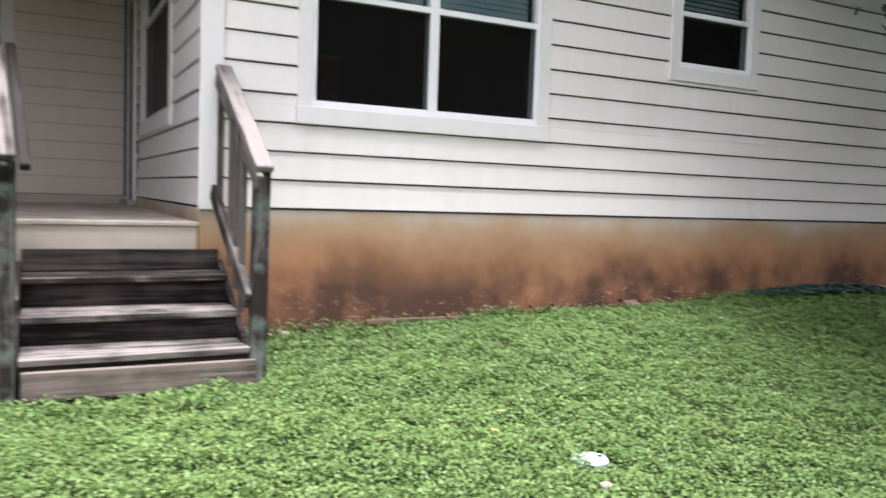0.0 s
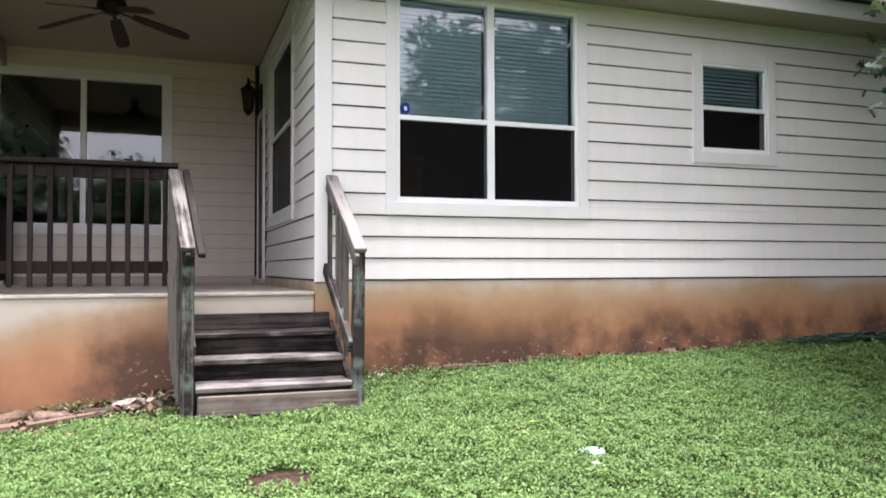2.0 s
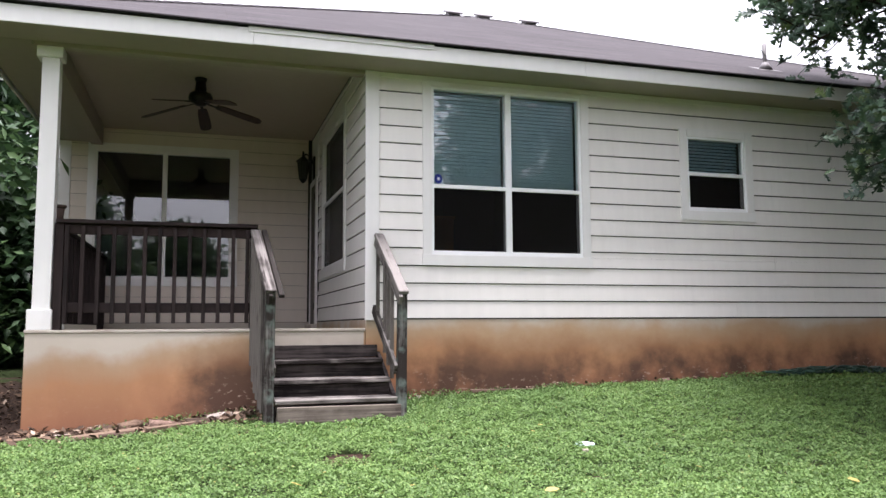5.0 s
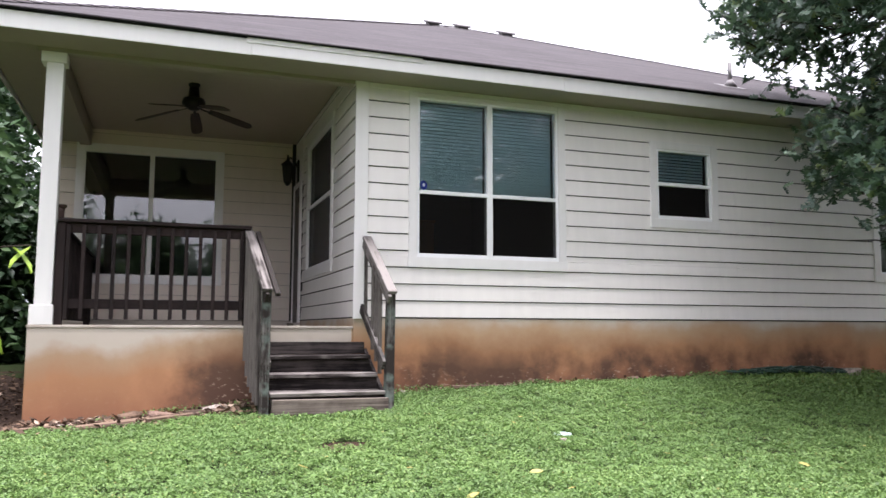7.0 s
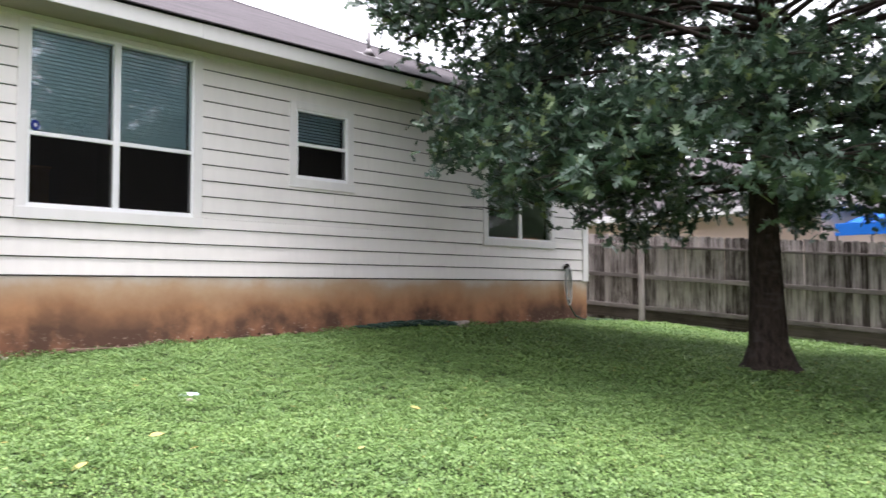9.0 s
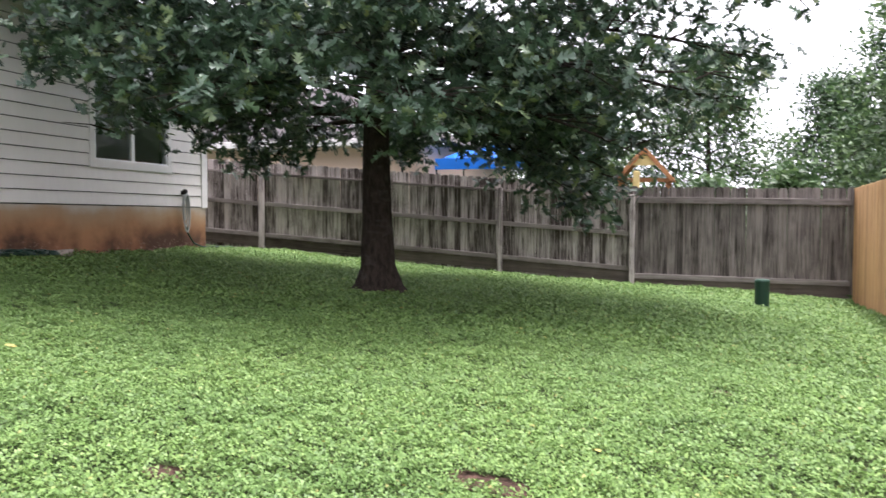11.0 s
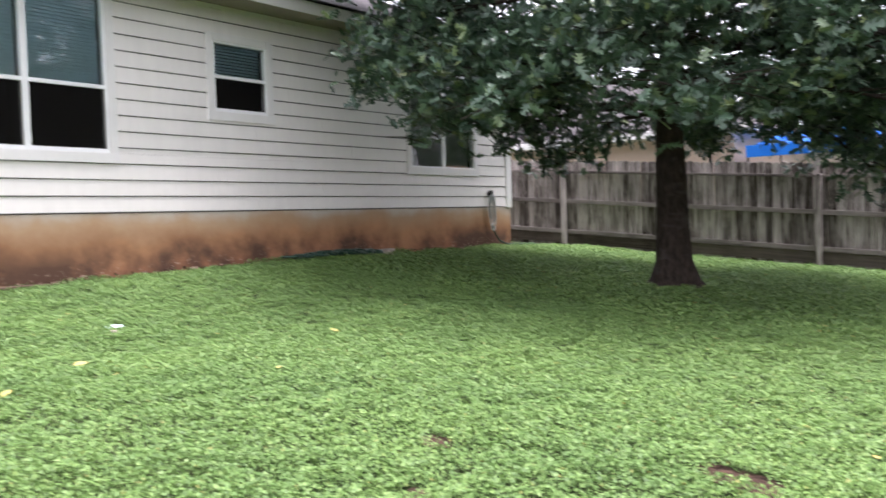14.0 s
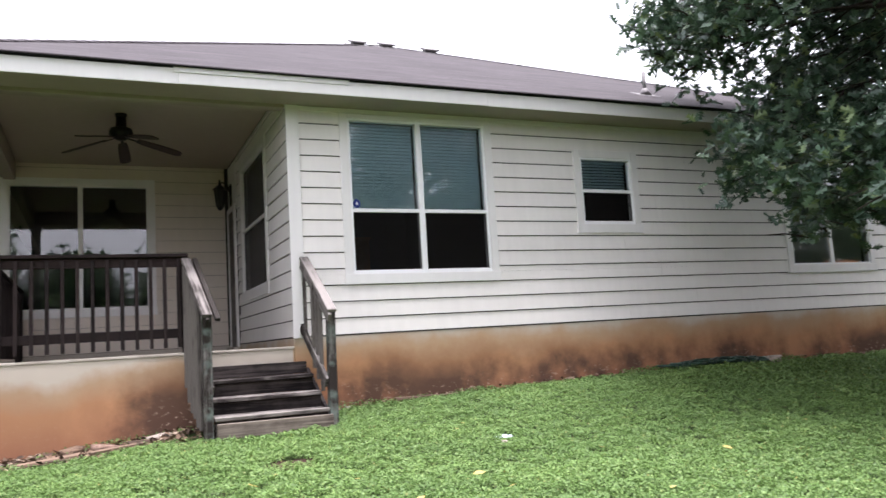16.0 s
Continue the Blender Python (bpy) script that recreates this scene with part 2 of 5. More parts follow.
# ---------------------------------------------------------------- mesh helpers
def obj(name, bm, material, parent=None, label="", kind="", category="", group="", smooth=False):
    bmesh.ops.recalc_face_normals(bm, faces=bm.faces)
    me = bpy.data.meshes.new(name)
    bm.to_mesh(me)
    bm.free()
    if smooth:
        me.polygons.foreach_set("use_smooth", [True] * len(me.polygons))
    me.materials.append(material)
    ob = new(name, me)
    if parent is not None:
        ob.parent = parent
    return tagged(ob, label, category, group, kind)


def part(name, bm, material, parent, label="", smooth=False):
    return obj(name, bm, material, parent, label, smooth=smooth)


def thing(name, label, category, group="", kind="", at=(0, 0, 0)):
    e = new(name)
    e.empty_display_size = 0.1
    e.location = at
    return tagged(e, label, category, group, kind)


def box(bm, x0, x1, y0, y1, z0, z1, m=None, jitter=0.0):
    vs = [bm.verts.new((x, y, z)) for x in (x0, x1) for y in (y0, y1) for z in (z0, z1)]
    for f in ((0, 1, 3, 2), (4, 6, 7, 5), (0, 4, 5, 1), (2, 3, 7, 6), (0, 2, 6, 4), (1, 5, 7, 3)):
        bm.faces.new([vs[i] for i in f])
    if jitter:
        for v in vs:
            v.co += Vector((random.uniform(-1, 1), random.uniform(-1, 1), random.uniform(-1, 1))) * jitter
    if m is not None:
        for v in vs:
            v.co = m @ v.co
    return vs


def bbox(x0, x1, y0, y1, z0, z1, bevel=0.0, m=None, jitter=0.0):
    bm = bmesh.new()
    box(bm, x0, x1, y0, y1, z0, z1, m, jitter)
    if bevel:
        bmesh.ops.bevel(bm, geom=bm.edges[:], offset=bevel, segments=1, affect="EDGES")
    return bm


def beam(a, b, w, h, bevel=0.004, up=(0, 0, 1)):
    """A sawn board from a to b: w across, h high; its local x runs along it. Returns the mesh and its pose."""
    a, b = Vector(a), Vector(b)
    ax = (b - a).normalized()
    side = Vector(up).cross(ax).normalized()
    top = ax.cross(side)
    m = Matrix((ax, side, top)).transposed().to_4x4()
    m.translation = (a + b) / 2
    ln = (b - a).length / 2
    return bbox(-ln, ln, -w / 2, w / 2, -h / 2, h / 2, bevel), m


def tube(bm, pts, radii, seg=8, cap=True):
    rings = []
    pts = [Vector(p) for p in pts]
    for i, p in enumerate(pts):
        d = (pts[min(i + 1, len(pts) - 1)] - pts[max(i - 1, 0)]).normalized()
        s = d.orthogonal().normalized() if i == 0 else (prev - d * prev.dot(d)).normalized()
        prev = s
        t = d.cross(s)
        r = radii[i] if hasattr(radii, "__len__") else radii
        rings.append([bm.verts.new(p + (s * math.cos(k * math.tau / seg) + t * math.sin(k * math.tau / seg)) * r) for k in range(seg)])
    for a, b in zip(rings, rings[1:]):
        for k in range(seg):
            bm.faces.new((a[k], a[(k + 1) % seg], b[(k + 1) % seg], b[k]))
    if cap:
        bm.faces.new(rings[0][::-1])
        bm.faces.new(rings[-1])
    return rings


def lathe(bm, profile, seg=20, m=None):
    """A turned form from (radius, height) pairs."""
    rings = [[bm.verts.new((r * math.cos(k * math.tau / seg), r * math.sin(k * math.tau / seg), z)) for k in range(seg)] for r, z in profile]
    for a, b in zip(rings, rings[1:]):
        for k in range(seg):
            bm.faces.new((a[k], a[(k + 1) % seg], b[(k + 1) % seg], b[k]))
    bm.faces.new(rings[0][::-1])
    bm.faces.new(rings[-1])
    if m is not None:
        for ring in rings:
            for v in ring:
                v.co = m @ v.co


# ---------------------------------------------------------------- ground
def ground_z(x, y):
    left = 1 / (1 + math.exp(max(-30, min(30, 1.6 * (x + 1.2))))) * math.exp(min(y, 0) / 2.5)
    yy = max(-14.0, min(3.0, y))
    xx = max(-8.0, min(16.0, x))
    z = 0.258 - 0.0053 * xx + 0.1069 * yy + 0.0048 * yy * yy + 0.0004 * xx * yy - 0.3804 * left
    z += 0.09 * math.exp(-((x - 6.5) / 3.2) ** 2 - (y / 1.6) ** 2) - 0.06 * math.exp(-((x - 0.6) / 1.0) ** 2 - (y / 1.0) ** 2)
    z -= 0.075 * math.exp(-((x - 0.9) / 2.2) ** 2 - ((y + 2.8) / 1.5) ** 2)
    z -= 0.07 * math.exp(-((x + 0.4) / 1.1) ** 2 - ((y + 1.15) / 0.7) ** 2)
    z -= 0.045 * math.exp(-(y / 0.7) ** 2) / (1 + math.exp(max(-30, min(30, -4 * (x - 0.5)))))
    z += 0.07 * math.exp(-((x - 10.5) / 1.2) ** 2 - (y / 1.0) ** 2) - 0.1 * math.exp(-((x - 12.7) / 0.9) ** 2 - ((y - 1.0) / 1.6) ** 2)
    z -= 0.14 / (1 + math.exp(max(-30, min(30, 1.6 * (yy + 9.8))))) / (1 + math.exp(max(-30, min(30, -1.5 * (xx - 4.0)))))
    z += 0.02 * noise.noise((x * 0.7, y * 0.7, 3.1))
    return z - 0.025


# ---------------------------------------------------------------- house
LAP, BASE, SOFFIT = 0.194, 0.963, 3.70
PORCH_TOP, PORCH_X, BACK_Y = 0.87, -3.28, 4.45
FRONT = Matrix(((1, 0, 0, 0), (0, -1, 0, 0), (0, 0, 1, 0), (0, 0, 0, 1)))
SIDE = Matrix(((0, -1, 0, 0), (1, 0, 0, 0), (0, 0, 1, 0), (0, 0, 0, 1)))
BACK = Matrix(((1, 0, 0, 0), (0, -1, 0, BACK_Y), (0, 0, 1, 0), (0, 0, 0, 1)))


def free_spans(u0, u1, z0, z1, holes):
    cuts = sorted([(a, b) for a, b, c, d in holes if c < z1 - 1e-4 and d > z0 + 1e-4])
    out, at = [], u0
    for a, b in cuts:
        if a > at + 0.01:
            out.append((at, a))
        at = max(at, b)
    if u1 > at + 0.01:
        out.append((at, u1))
    return out


def clad_wall(name, m, u0, u1, z0, z1, holes, ends=(0.14, 0.14), label="", joints=(), gap=0.0135, paint=SIDING):
    """A wall with real openings, clad in separate lapped boards. Local axes: along, outward, up."""
    bm = bmesh.new()
    levels = sorted({z0, z1, *[h[2] for h in holes], *[h[3] for h in holes]})
    for a, b in zip(levels, levels[1:]):
        for s, e in free_spans(u0, u1, a, b, holes):
            box(bm, s, e, -0.17, -0.022, a, b, m)
    wall = obj(name, bm, LAP_SHADE_SHEATHING, label=label, kind="structure")
    for i in range(int((z1 - z0) / LAP) + 1):
        a, b = z0 + i * LAP, min(z0 + (i + 1) * LAP, z1)
        lv = sorted({a, b, *[z for h in holes for z in h[2:] if a + 0.015 < z < b - 0.015]})
        for c, d in zip(lv, lv[1:]):
            for s, e in free_spans(u0 + ends[0], u1 - ends[1], c + 0.016, d - 0.016, holes):
                cuts = [s, *[j + 0.6 * ((i * 7) % 5 - 2) for j in joints if s < j + 0.6 * ((i * 7) % 5 - 2) < e], e]
                for p, q in zip(cuts, cuts[1:]):
                    bm = bmesh.new()
                    lo, hi = 0.003 - 0.016 * (c - a) / LAP, 0.003 - 0.016 * (d - a) / LAP
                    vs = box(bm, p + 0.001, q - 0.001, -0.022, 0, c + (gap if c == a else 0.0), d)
                    for v in vs:
                        if v.co.y > -0.01:
                            v.co.y = (lo if v.co.z < (c + d) / 2 else hi) - 0.004
                        v.co.z += random.uniform(-0.0012, 0.0012)
                        v.co = m @ v.co
                    part("siding_board", bm, paint, wall)
    return wall


BW, SW, RW = (0.745, 2.595, 1.675, 3.585), (4.055, 4.915, 2.29, 3.225), (7.86, 9.585, 1.66, 3.585)
SIDE_W, BACK_W = (1.42, 3.22, 1.70, 3.60), (-3.27, -1.27, 1.64, 3.60)
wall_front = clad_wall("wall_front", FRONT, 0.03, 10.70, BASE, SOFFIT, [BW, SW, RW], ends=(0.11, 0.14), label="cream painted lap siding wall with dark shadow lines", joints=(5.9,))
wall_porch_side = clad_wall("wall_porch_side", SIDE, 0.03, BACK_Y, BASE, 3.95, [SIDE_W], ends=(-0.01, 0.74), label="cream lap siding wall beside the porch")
wall_porch_back = clad_wall("wall_porch_back", BACK, -3.75, 0.0, BASE, 3.95, [BACK_W], ends=(0.14, 0.06), label="shaded cream lap siding wall behind the porch", gap=0.004, paint=SHADED_SIDING)

# corner boards
for nm, x0, x1, y0, y1, z0, z1 in (("corner_trim", -0.008, 0.145, -0.012, 0.02, BASE - 0.01, SOFFIT), ("corner_trim", 10.56, 10.715, -0.012, 0.02, BASE - 0.01, SOFFIT),
                                   ("corner_trim", 10.705, 10.735, -0.012, 0.14, BASE - 0.01, SOFFIT), ("corner_trim", -3.77, -3.61, BACK_Y - 0.014, BACK_Y + 0.02, BASE - 0.09, 3.9)):
    obj(nm, bbox(x0, x1, y0, y1, z0, z1, 0.003), TRIM, label="cream corner board of the siding", kind="structure")
for x0, x1, y0, y1 in ((10.56, 10.705, 0.03, 14.5), (-3.75, -3.6, BACK_Y + 0.18, 14.5)):
    obj("wall_side", bbox(x0, x1, y0, y1, BASE, SOFFIT), SIDING, label="cream painted outer house wall", kind="structure")
obj("wall_rear", bbox(-3.75, 10.7, 14.5, 14.65, BASE, SOFFIT), SIDING, label="cream painted outer house wall", kind="structure")
obj("room_floor", bbox(-3.59, 10.55, 4.7, 14.45, 0.9, 0.98), DIM_INNER, label="dark floor inside the house", kind="structure")
obj("room_floor", bbox(0.18, 10.55, 0.18, 4.69, 0.9, 0.98), DIM_INNER, label="dark floor inside the house", kind="structure")
obj("room_ceiling", bbox(-3.59, 10.55, 4.63, 14.45, 3.72, 3.76), DIM_INNER, label="dim ceiling inside the house", kind="structure")
obj("room_ceiling", bbox(0.18, 10.55, 0.05, 4.62, 3.72, 3.76), DIM_INNER, label="dim ceiling inside the house", kind="structure")
obj("room_wall", bbox(0.2, 10.5, 4.8, 4.9, 0.98, 3.72), DIM_INNER, label="dim wall inside the house", kind="structure")
obj("room_wall", bbox(3.3, 3.4, 0.19, 4.79, 0.98, 3.72), DIM_INNER, label="dim wall inside the house", kind="structure")

# foundation and porch slab
obj("foundation", bbox(0.0, 10.70, 0.012, 14.5, -0.6, BASE - 0.004, 0.004), FOUND, label="concrete foundation stained orange by clay soil", kind="structure")
obj("foundation", bbox(-3.74, -0.003, BACK_Y + 0.02, 14.5, -0.6, BASE - 0.004), FOUND, label="concrete foundation stained orange by clay soil", kind="structure")
obj("porch_slab", bbox(PORCH_X, -0.004, 0.0, BACK_Y + 0.015, -0.6, PORCH_TOP - 0.03, 0.006), FOUND, label="porch base of concrete stained orange by clay", kind="structure")
obj("porch_floor", bbox(PORCH_X - 0.008, -0.005, -0.012, BACK_Y + 0.016, PORCH_TOP - 0.03, PORCH_TOP, 0.005), SLAB, label="pale worn concrete porch floor", kind="structure")

# porch ceiling, header beams, soffit, fascia
EAVE_Y, EAVE_L, EAVE_R = -0.55, -3.85, 11.25
obj("ceiling", bbox(-3.16, -0.01, 0.16, BACK_Y - 0.01, 3.93, 3.98), SHADED_CEILING_PAINT, label="shaded cream porch ceiling", kind="structure")
obj("porch_beam", bbox(-3.33, -0.014, 0.0, 0.15, 3.66, 3.98, 0.004), SHADED_SOFFIT_PAINT, label="tan header beam over the porch", kind="structure")
obj("porch_beam", bbox(-3.33, -3.17, 0.155, BACK_Y - 0.02, 3.66, 3.98, 0.004), SHADED_SOFFIT_PAINT, label="tan header beam over the porch", kind="structure")
obj("soffit", bbox(EAVE_L + 0.03, EAVE_R - 0.03, EAVE_Y + 0.02, -0.004, 3.70, 3.72), SHADED_SOFFIT_PAINT, label="tan painted eave soffit", kind="structure")
obj("soffit", bbox(EAVE_L + 0.03, -3.335, 0.0, 15.0, 3.70, 3.72), SHADED_SOFFIT_PAINT, label="tan painted eave soffit", kind="structure")
obj("soffit", bbox(10.74, EAVE_R - 0.03, 0.0, 15.0, 3.70, 3.72), SHADED_SOFFIT_PAINT, label="tan painted eave soffit", kind="structure")
obj("frieze_trim", bbox(0.15, 10.56, -0.006, 0.016, 3.645, 3.698, 0.003), TRIM, label="cream frieze board under the eave", kind="structure")
for i, (a, b) in enumerate(((EAVE_L, -1.25), (-1.248, 2.4), (2.402, 6.9), (6.902, EAVE_R))):
    obj("fascia_trim", bbox(a, b, EAVE_Y, EAVE_Y + 0.02, 3.675 + 0.004 * (i % 2), 3.845, 0.003), TRIM, label="cream fascia board along the eave", kind="structure")
obj("fascia_trim", bbox(EAVE_L - 0.021, EAVE_L - 0.001, EAVE_Y, 15.0, 3.675, 3.845, 0.003), TRIM, label="cream fascia board along the eave", kind="structure")
obj("fascia_trim", bbox(EAVE_R + 0.001, EAVE_R + 0.021, EAVE_Y, 15.0, 3.675, 3.845, 0.003), TRIM, label="cream fascia board along the eave", kind="structure")
obj("flashing_trim", bbox(-1.3, 0.62, EAVE_Y - 0.014, EAVE_Y - 0.002, 3.80, 3.856, 0.002), TRIM, label="cream patch strip nailed over the fascia", kind="structure")
obj("drip_edge", bbox(EAVE_L - 0.04, EAVE_R + 0.04, EAVE_Y - 0.03, EAVE_Y + 0.03, 3.858, 3.868), BLACK, label="dark metal drip edge", kind="structure")

# hip roof
PITCH = 0.47
roof = thing("roof", "brown asphalt shingle hip roof", "roof", kind="structure")
ex0, ex1, ey0, ey1, ez = EAVE_L - 0.06, EAVE_R + 0.06, EAVE_Y - 0.06, 15.1, 3.87
half = (ex1 - ex0) / 2
cx, pz = (ex0 + ex1) / 2, ez + PITCH * half
ry0, ry1 = ey0 + half, max(ey0 + half + 0.3, ey1 - half)


def roof_face(corners, label):
    bm = bmesh.new()
    top = [bm.verts.new(c) for c in corners]
    low = [bm.verts.new((c[0], c[1], c[2] - 0.012)) for c in corners]
    bm.faces.new(top)
    bm.faces.new(low[::-1])
    n = len(top)
    for k in range(n):
        bm.faces.new((top[k], low[k], low[(k + 1) % n], top[(k + 1) % n]))
    part("roof_slope", bm, ROOF, roof, label)


roof_face([(ex0, ey0, ez), (ex1, ey0, ez), (cx, ry0, pz)], "")
roof_face([(ex0, ey0, ez), (cx, ry0, pz), (cx, ry1, pz), (ex0, ey1, ez)], "")
roof_face([(ex1, ey0, ez), (ex1, ey1, ez), (cx, ry1, pz), (cx, ry0, pz)], "")
roof_face([(ex0, ey1, ez), (cx, ry1, pz), (ex1, ey1, ez)], "")
# hip caps: a row of folded shingles up each front hip
for sx in (ex0, ex1):
    a, b = Vector((sx, ey0, ez)), Vector((cx, ry0, pz))
    d = (b - a).normalized()
    side = Vector((-d.y, d.x, 0)).normalized()
    bm = bmesh.new()
    n = 62
    for i in range(n):
        p, q = a + (b - a) * (i / n), a + (b - a) * ((i + 1.25) / n)
        hi, lo = Vector((0, 0, 0.022)), Vector((0, 0, 0.016))
        vs = [p + side * 0.13 - Vector((0, 0, 0.026)), p + hi, p - side * 0.13 - Vector((0, 0, 0.026)), q + side * 0.13 - Vector((0, 0, 0.04)), q + lo, q - side * 0.13 - Vector((0, 0, 0.04))]
        vs = [bm.verts.new(v) for v in vs]
        bm.faces.new((vs[0], vs[3], vs[4], vs[1]))
        bm.faces.new((vs[1], vs[4], vs[5], vs[2]))
        bm.faces.new((vs[0], vs[1], vs[2]))
    tagged(part("hip_cap", bm, ROOF, roof), kind="stuff")


def roof_at(x, y):
    return ez + PITCH * min(y - ey0, x - ex0, ex1 - x)


def window(name, m, hole, label, sash=True, blind_drop=0.0, trim_w=0.105, mull=True, apron=0.12, tilt=1.8, paint=None):
    """A vinyl window in a clad wall, with outer casing. Local axes: along, outward, up."""
    u0, u1, z0, z1 = hole
    w = thing(name, label, "window", kind="structure")
    tw = trim_w
    paint = paint or WHITE
    zt = min(z1 + tw, SOFFIT - 0.06) if m is FRONT else z1 + tw
    for a, b, c, d, e in ((u0 - tw, u0, z0, zt, 0.008), (u1, u1 + tw, z0, zt, 0.008), (u0, u1, z1, zt, 0.008), (u0 - tw - 0.01, u1 + tw + 0.01, z0 - apron, z0, 0.016)):
        part("casing", bbox(a + 0.0005, b - 0.0005, -0.022, e, c, d, 0.003, m), TRIM, w)
    mid = (u0 + u1) / 2
    panes = [(u0, mid), (mid, u1)] if mull else [(u0, u1)]
    fw = 0.028
    part("frame", bbox(u0, u1, -0.10, -0.004, z1 - fw, z1, 0.002, m), paint, w)
    part("frame", bbox(u0, u1, -0.10, 0.0, z0, z0 + fw, 0.002, m), paint, w)
    for a in (u0, u1 - fw):
        part("frame", bbox(a, a + fw, -0.10, -0.005, z0 + fw, z1 - fw, 0.002, m), paint, w)
    if mull:
        part("mullion", bbox(mid - 0.036, mid + 0.036, -0.10, -0.003, z0 + fw, z1 - fw, 0.002, m), paint, w)
    zm = z0 + (z1 - z0) * 0.405 if m is FRONT and mull else z0 + (z1 - z0) * 0.5
    for i, (a, b) in enumerate(panes):
        la = a + (fw if i == 0 else 0.036)
        lb = b - (fw if b == u1 else 0.036)
        if sash:
            part("sash_rail", bbox(la, lb, -0.07, -0.006, zm - 0.022, zm + 0.022, 0.002, m), paint, w)
            part("sash_rail", bbox(la, lb, -0.06, -0.012, z0 + fw, z0 + fw + 0.02, 0.002, m), paint, w)
            for k in (0.12, 0.88):
                u = la + (lb - la) * k
                part("sash_latch", bbox(u - 0.014, u + 0.014, -0.02, -0.006, z0 + fw + 0.02, z0 + fw + 0.032, 0.002, m), BLACK, w)
            spans = ((z0 + fw + 0.02, zm - 0.022, -0.034), (zm + 0.022, z1 - fw, -0.05))
        else:
            spans = ((z0 + fw, z1 - fw, -0.04),)
        for k, (c, d, e) in enumerate(spans):
            if k == 0 and sash or m is SIDE:
                part("screen", bbox(la, lb, e + 0.004, e + 0.006, c, d, 0, m), PALE_SCREEN if m is SIDE else SCREEN, w, "dark insect screen")
                if m is FRONT:
                    continue
            p = part("pane", bbox(la, lb, e - 0.004, e, c, d, 0, m), GLASS, w, "clear reflecting glass pane")
            p.visible_shadow = False
            p.data.materials.append(CLEAR)
            out = m @ Vector((0, 1, 0)) - m @ Vector((0, 0, 0))
            for f in p.data.polygons:
                f.material_index = 0 if f.normal.dot(out) > 0.5 else 1
        if blind_drop:
            bl = thing("window_blind", "pale slatted blind half lowered behind glass", "blind", "blinds")
            top, bot = z1 - 0.03, z1 - blind_drop
            part("head_rail", bbox(la + 0.01, lb - 0.01, -0.15, -0.115, top - 0.03, top, 0.003, m), BLIND, bl)
            n = int((top - 0.04 - bot) / 0.042)
            me = None
            for k in range(n):
                zc = top - 0.055 - k * 0.042
                if me is None:
                    bm = bmesh.new()
                    vs = box(bm, la + 0.012, lb - 0.012, -0.145, -0.121, -0.0012, 0.0012)
                    for v in vs:
                        v.co.z -= (v.co.y + 0.133) * tilt
                        v.co = m @ v.co
                    s = part("slat", bm, BLIND, bl)
                    me = s.data
                else:
                    s = new("slat", me)
                    s.parent = bl
                s.location = (0, 0, zc)
            part("bottom_rail", bbox(la + 0.01, lb - 0.01, -0.148, -0.118, bot - 0.012, bot + 0.012, 0.003, m), BLIND, bl)
    return w


BLIND, _, _ = mat("blind_vinyl", (0.8, 0.86, 0.88), 0.5)
window("window_1", FRONT, BW, "white twin window with blinds half lowered, dark below", blind_drop=1.13)
window("window_2", FRONT, SW, "small white window with blind half lowered", blind_drop=0.46, mull=False, tilt=1.4)
window("window_3", FRONT, RW, "wide white sliding window behind the tree", sash=False)
window("window_4", SIDE, SIDE_W, "dark screened window on the porch side wall", mull=False, paint=TRIM)
window("window_5", BACK, BACK_W, "wide twin window in tan frames reflecting sky", sash=False, paint=TRIM)
bm = bmesh.new()
lathe(bm, [(0.056, 0.0), (0.056, 0.004)], 8)
st, _, _ = mat("blue_sticker", (0.02, 0.035, 0.22), 0.5)
sk = obj("window_sticker", bm, st, label="small blue eight-sided sticker on the window glass", category="sticker")
sk.matrix_world = pose(0.83, 0.033, 2.535, 90, 0, 22)
bm = bmesh.new()
for k in range(3):
    box(bm, -0.022, 0.022, -0.005, 0.005, 0.0042, 0.0058, pose(0, 0, 0, 0, 0, 60 * k))
part("emblem", bm, WHITE, sk, "white emblem")

# door edge at the porch's inner corner
dr = thing("door_1", "dark brown closed porch door in a cream jamb", "door", kind="structure")
DOORPAINT = painted("dark_brown_door_paint", (0.03, 0.022, 0.018), 0.1, 0.4)
part("jamb", bbox(-0.035, 0.0, BACK_Y - 0.735, BACK_Y - 0.63, PORCH_TOP + 0.06, 3.13, 0.003), TRIM, dr)
part("jamb", bbox(-0.035, 0.0, BACK_Y - 0.065, BACK_Y - 0.03, PORCH_TOP + 0.06, 3.13, 0.003), TRIM, dr)
part("head_jamb", bbox(-0.035, 0.0, BACK_Y - 0.735, BACK_Y - 0.03, 3.131, 3.2, 0.003), TRIM, dr)
part("door_leaf", bbox(-0.016, 0.0, BACK_Y - 0.629, BACK_Y - 0.066, PORCH_TOP + 0.065, 3.128, 0.002), DOORPAINT, dr, "dark brown door leaf")
part("threshold", bbox(-0.1, 0.0, BACK_Y - 0.74, BACK_Y - 0.02, PORCH_TOP, PORCH_TOP + 0.06, 0.004), SLAB, dr)
part("wall_panel", bbox(-0.004, 0.02, BACK_Y - 0.735, BACK_Y - 0.02, 3.201, 3.92), TRIM, dr, "cream board over the door")
for z in (1.15, 1.95, 2.85):
    part("hinge", bbox(-0.048, -0.034, BACK_Y - 0.66, BACK_Y - 0.62, z, z + 0.1, 0.003), METAL_DARK, dr)
